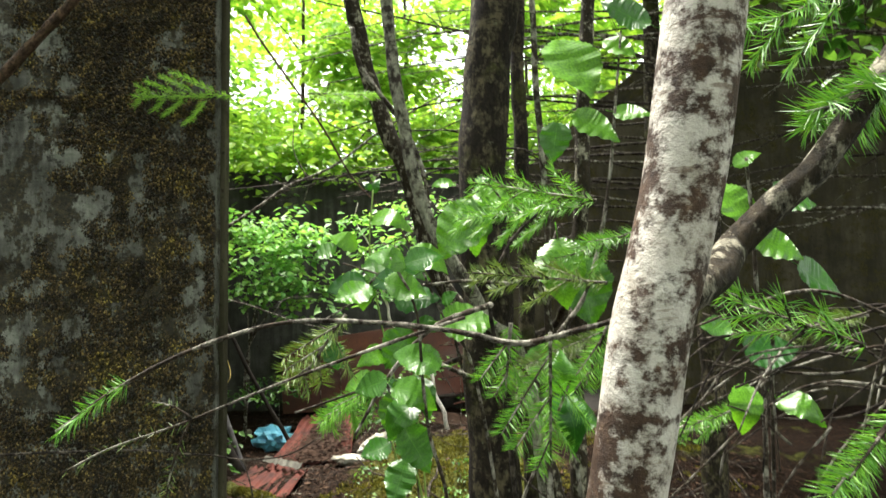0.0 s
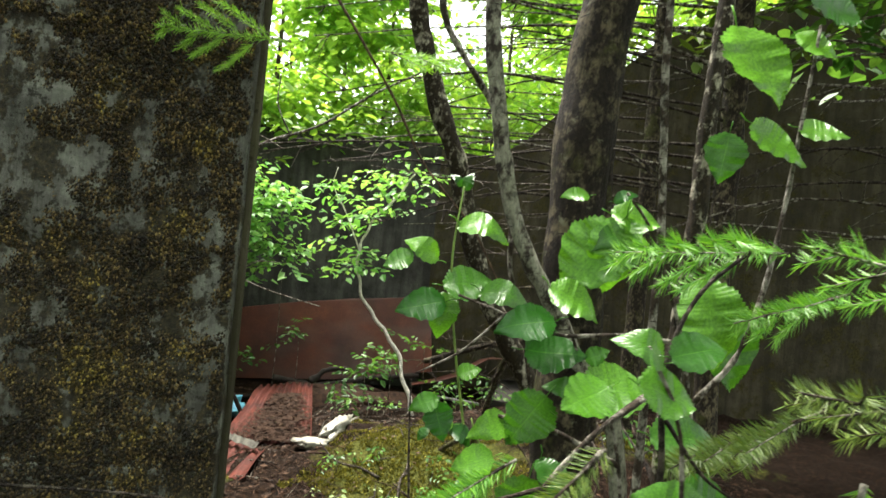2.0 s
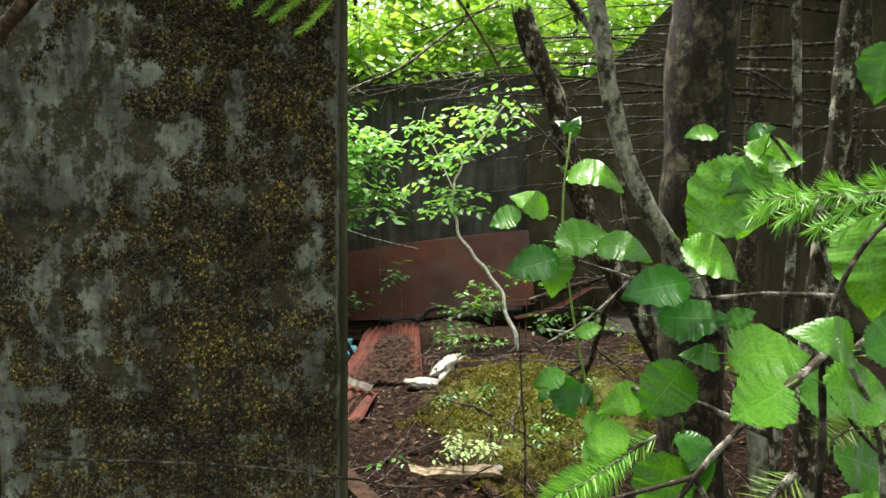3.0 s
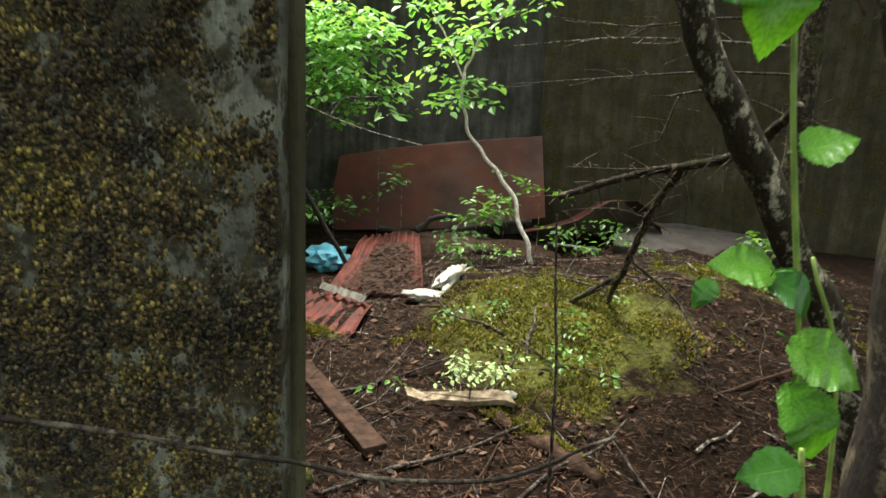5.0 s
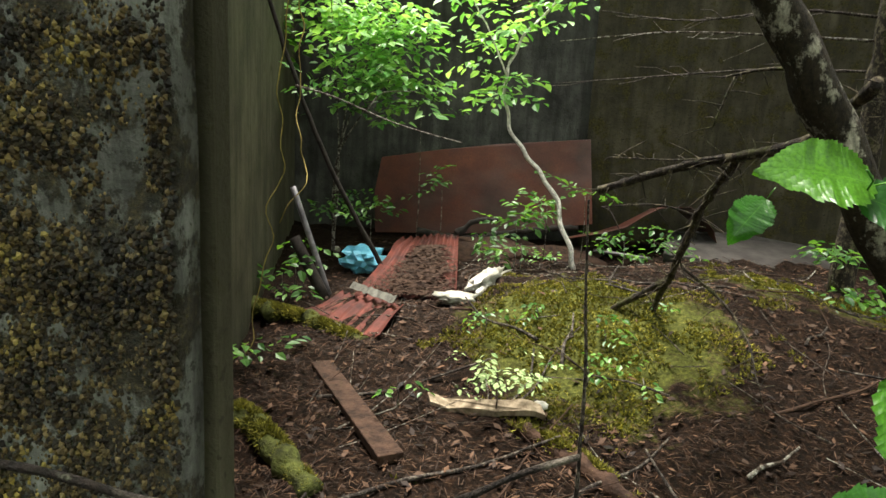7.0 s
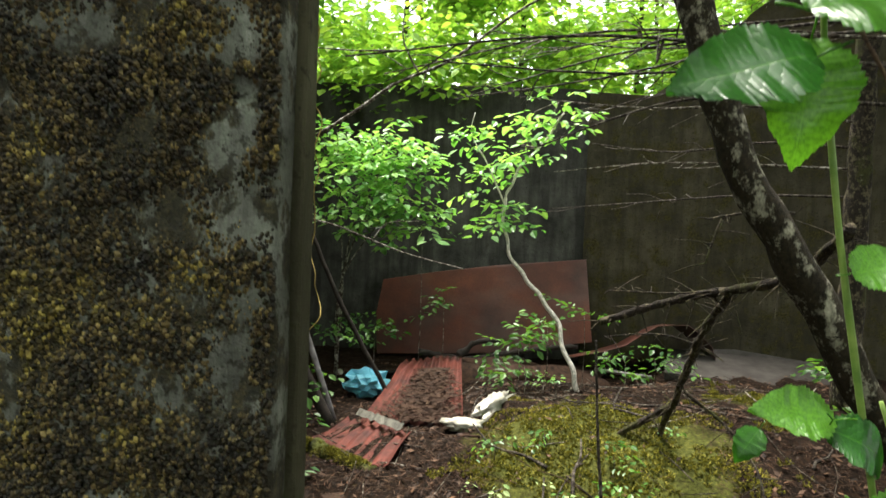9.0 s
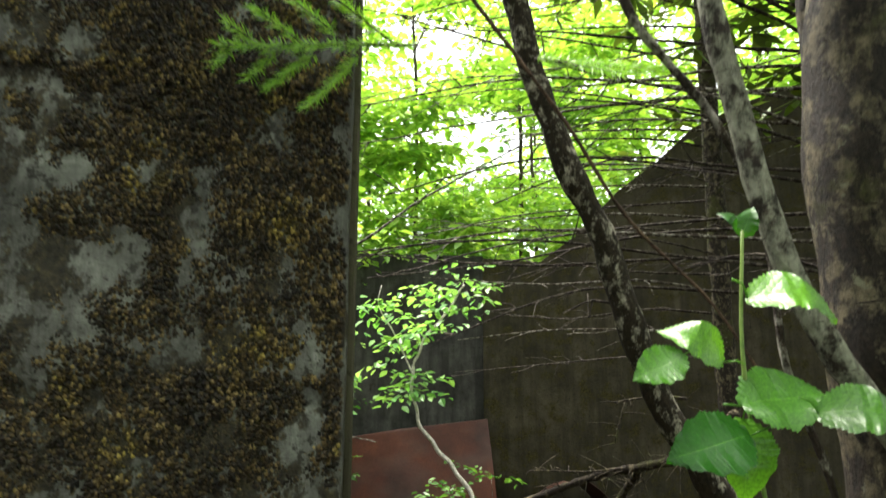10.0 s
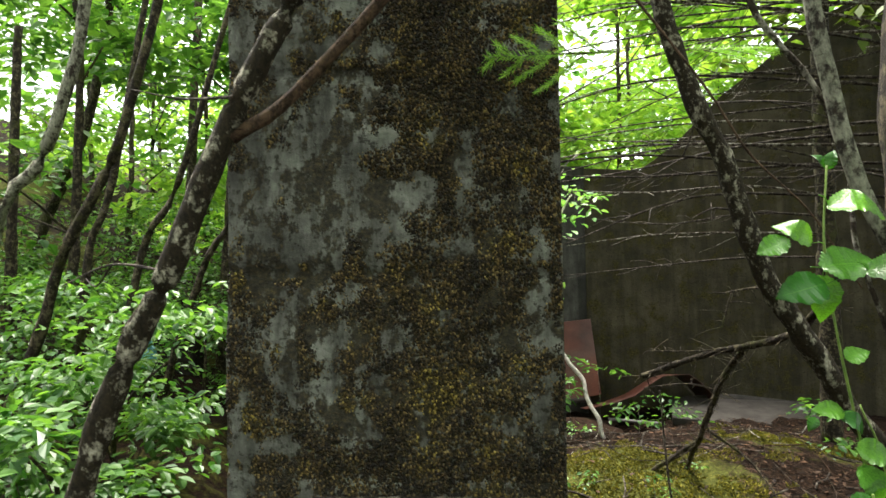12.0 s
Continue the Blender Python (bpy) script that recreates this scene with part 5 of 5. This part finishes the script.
for i in range(26000):
    x, y = rs.uniform(-1.5, 2.6), rs.uniform(1.7, 4.6)
    if x < wallx(y) + 0.02 or mossy(x, y) > 0.7:
        continue
    a, ln = rs.uniform(0, 6.28), rs.uniform(0.008, 0.022)
    u, v = Vector((math.cos(a), math.sin(a), rs.uniform(-.3, .5))) * ln, Vector((-math.sin(a), math.cos(a), 0)) * 0.0009
    p = Vector((x, y, height(x, y) + 0.014))
    bb.add([p - u - v, p + u - v, p + u + v, p - u + v], [(0, 1, 2, 3)])
solid("leaf_litter", bb.mesh("leaf_litter", M_LITTER, False), "brown needles and leaf fragments scattered on the floor", "litter", "stuff")
bb = Build()
for i in range(60000):
    x, y = rs.uniform(-1.0, 2.2), rs.uniform(2.6, 6.0)
    if mossy(x, y) * 0.5 + 0.5 * (0.5 + 0.6 * noise.noise(Vector((x * 4, y * 4, 1)))) + 0.12 * noise.noise(Vector((x * 13, y * 13, 1))) < 0.56 + 0.10 * noise.noise(Vector((x * 2.6, y * 2.6, 6))):
        continue
    p = Vector((x, y, height(x, y) + 0.004))
    for k in range(3):
        u = Vector((rs.uniform(-1, 1), rs.uniform(-1, 1), 0.6)).normalized() * rs.uniform(0.008, 0.022)
        s = u.cross(Vector((rs.uniform(-1, 1), rs.uniform(-1, 1), .1))).normalized() * 0.005
        bb.add([p - s, p + u, p + s], [(0, 1, 2)])
solid("ground_moss", bb.mesh("ground_moss", M_MOSS2, False), "yellow-green moss cushions on the floor", "moss", "stuff")
bb = Build()
for i in range(110000):
    x, z = rs.uniform(-1.178, -0.527), rs.uniform(0.5, 2.6)
    k = 0.6 * noise.noise(Vector((x * 6, 2, z * 4))) + 1.0 * noise.noise(Vector((x * 22, 5, z * 18))) + 0.5 * noise.noise(Vector((x * 55, 5, z * 55))) + 0.38 * smooth(-1.15, -0.65, x) + 0.24
    k -= 0.7 * math.exp(-((x + 1.0) / 0.13) ** 2 - ((z - 1.72) / 0.22) ** 2)
    if k < 0.1:
        continue
    big = rs.uniform(0.0022, 0.0040)
    out = 0.002 + 0.009 * min(1, k) * rs.uniform(0.5, 1)
    p = Vector((x, 1.562 + 0.006 * noise.noise(Vector((x * 9, 1, z * 9))), z))
    tip = p + Vector((rs.uniform(-.002, .002), -out, rs.uniform(-.004, .001)))
    a = rs.uniform(0, 1.5)
    ring = [tip + Vector((math.cos(a + q * 1.571) * big, big * 0.9, math.sin(a + q * 1.571) * big * 1.25)) for q in range(4)]
    bb.add([tip] + ring + [p], [(0, 1, 2), (0, 2, 3), (0, 3, 4), (0, 4, 1), (5, 2, 1), (5, 4, 3)])
part("moss", bb.mesh("moss", M_MOSS, False), pier, "brown and yellow moss tufts", "stuff")
# dry vines hanging on the slanting wall
for i, q in enumerate(([(-1.2, 3.6, 2.6), (-1.2, 3.6, 1.75), (-1.22, 3.6, 1.24), (-1.3, 3.6, 0.69), (-1.39, 3.6, 0.3)], [(-1.3, 4.0, 2.6), (-1.27, 3.9, 1.6), (-1.18, 3.7, 1.1), (-1.14, 3.6, 1.0), (-1.22, 3.65, 0.85)])):
    bb = Build()
    bb.tube(q, 0.0032, 0.0022, 5, 0.03, 0.05)
    tagged(new("vine", bb.mesh("vine", M_VINE)), "thin dry yellow vine hanging by the wall", "vine", "vines")

# dead twig tangle beside the path
rt = random.Random(91)
for i in range(9):
    x, y, z = 0.62 + rt.uniform(-.05, .1), rt.uniform(0.62, 1.0), rt.uniform(1.28, 1.55)
    main = [(x + 0.1, y, z - 0.02), (x - 0.08, y, z + rt.uniform(-.03, .04)), (x - 0.2, y + 0.02, z + rt.uniform(-.05, .03)), (x - 0.34, y + 0.03, z + rt.uniform(-.12, .0))]
    sides = []
    for k in range(5):
        o = Vector(main[1]).lerp(Vector(main[3]), rt.uniform(0, 0.9))
        e = o + Vector((rt.uniform(-.12, .02), rt.uniform(-.05, .05), rt.uniform(-.12, .05)))
        sides.append([tuple(o), tuple(o.lerp(e, .5) + Vector((0, 0, .008))), tuple(e)])
    fir_branch(main, sides, "bare dead fir twig with grey lichen", 400 + i, 0.0028, bare=1, bark=rt.choice((M_DEAD, M_TWIG)))
fir_tip((0.36, 0.8, 1.36), 200, 0.10, "fir spray on a thin dead twig", 61, k=5)
fir_tip((0.50, 0.8, 1.46), 190, 0.12, "fir spray on a thin dead twig", 62, M_FIRDARK, 6)

# dirt and needles washed onto the corrugated sheet
bb = Build()
c4 = [Vector(q) for q in ((-1.20, 6.05, 0.37), (-0.78, 6.05, 0.39), (-0.60, 4.40, 0.385), (-1.22, 4.72, 0.25))]
for i in range(6500):
    a = rs.uniform(0.12, 1.0) ** 0.75
    c = min(.97, max(.03, rs.gauss(0.58, 0.07 + 0.14 * a)))
    p = c4[0].lerp(c4[1], c).lerp(c4[3].lerp(c4[2], c), a)
    p.z += 0.035 * noise.noise(Vector((p.x * 3.2, p.y * 3.2, 1))) + 0.014 + rs.uniform(0, 0.012)
    h = rs.uniform(0, 6.28)
    ln = rs.uniform(0.01, 0.035)
    u, v = Vector((math.cos(h), math.sin(h), rs.uniform(-.3, .3))) * ln, Vector((-math.sin(h), math.cos(h), rs.uniform(-.6, .6))) * ln * rs.choice((0.08, 0.12, 0.35))
    bb.add([p - u, p - v, p + u, p + v], [(0, 1, 2, 3)])
solid("wet_litter", bb.mesh("wet_litter", M_ROT, False), "dark wet litter lying on the corrugated sheet", "litter", "stuff")
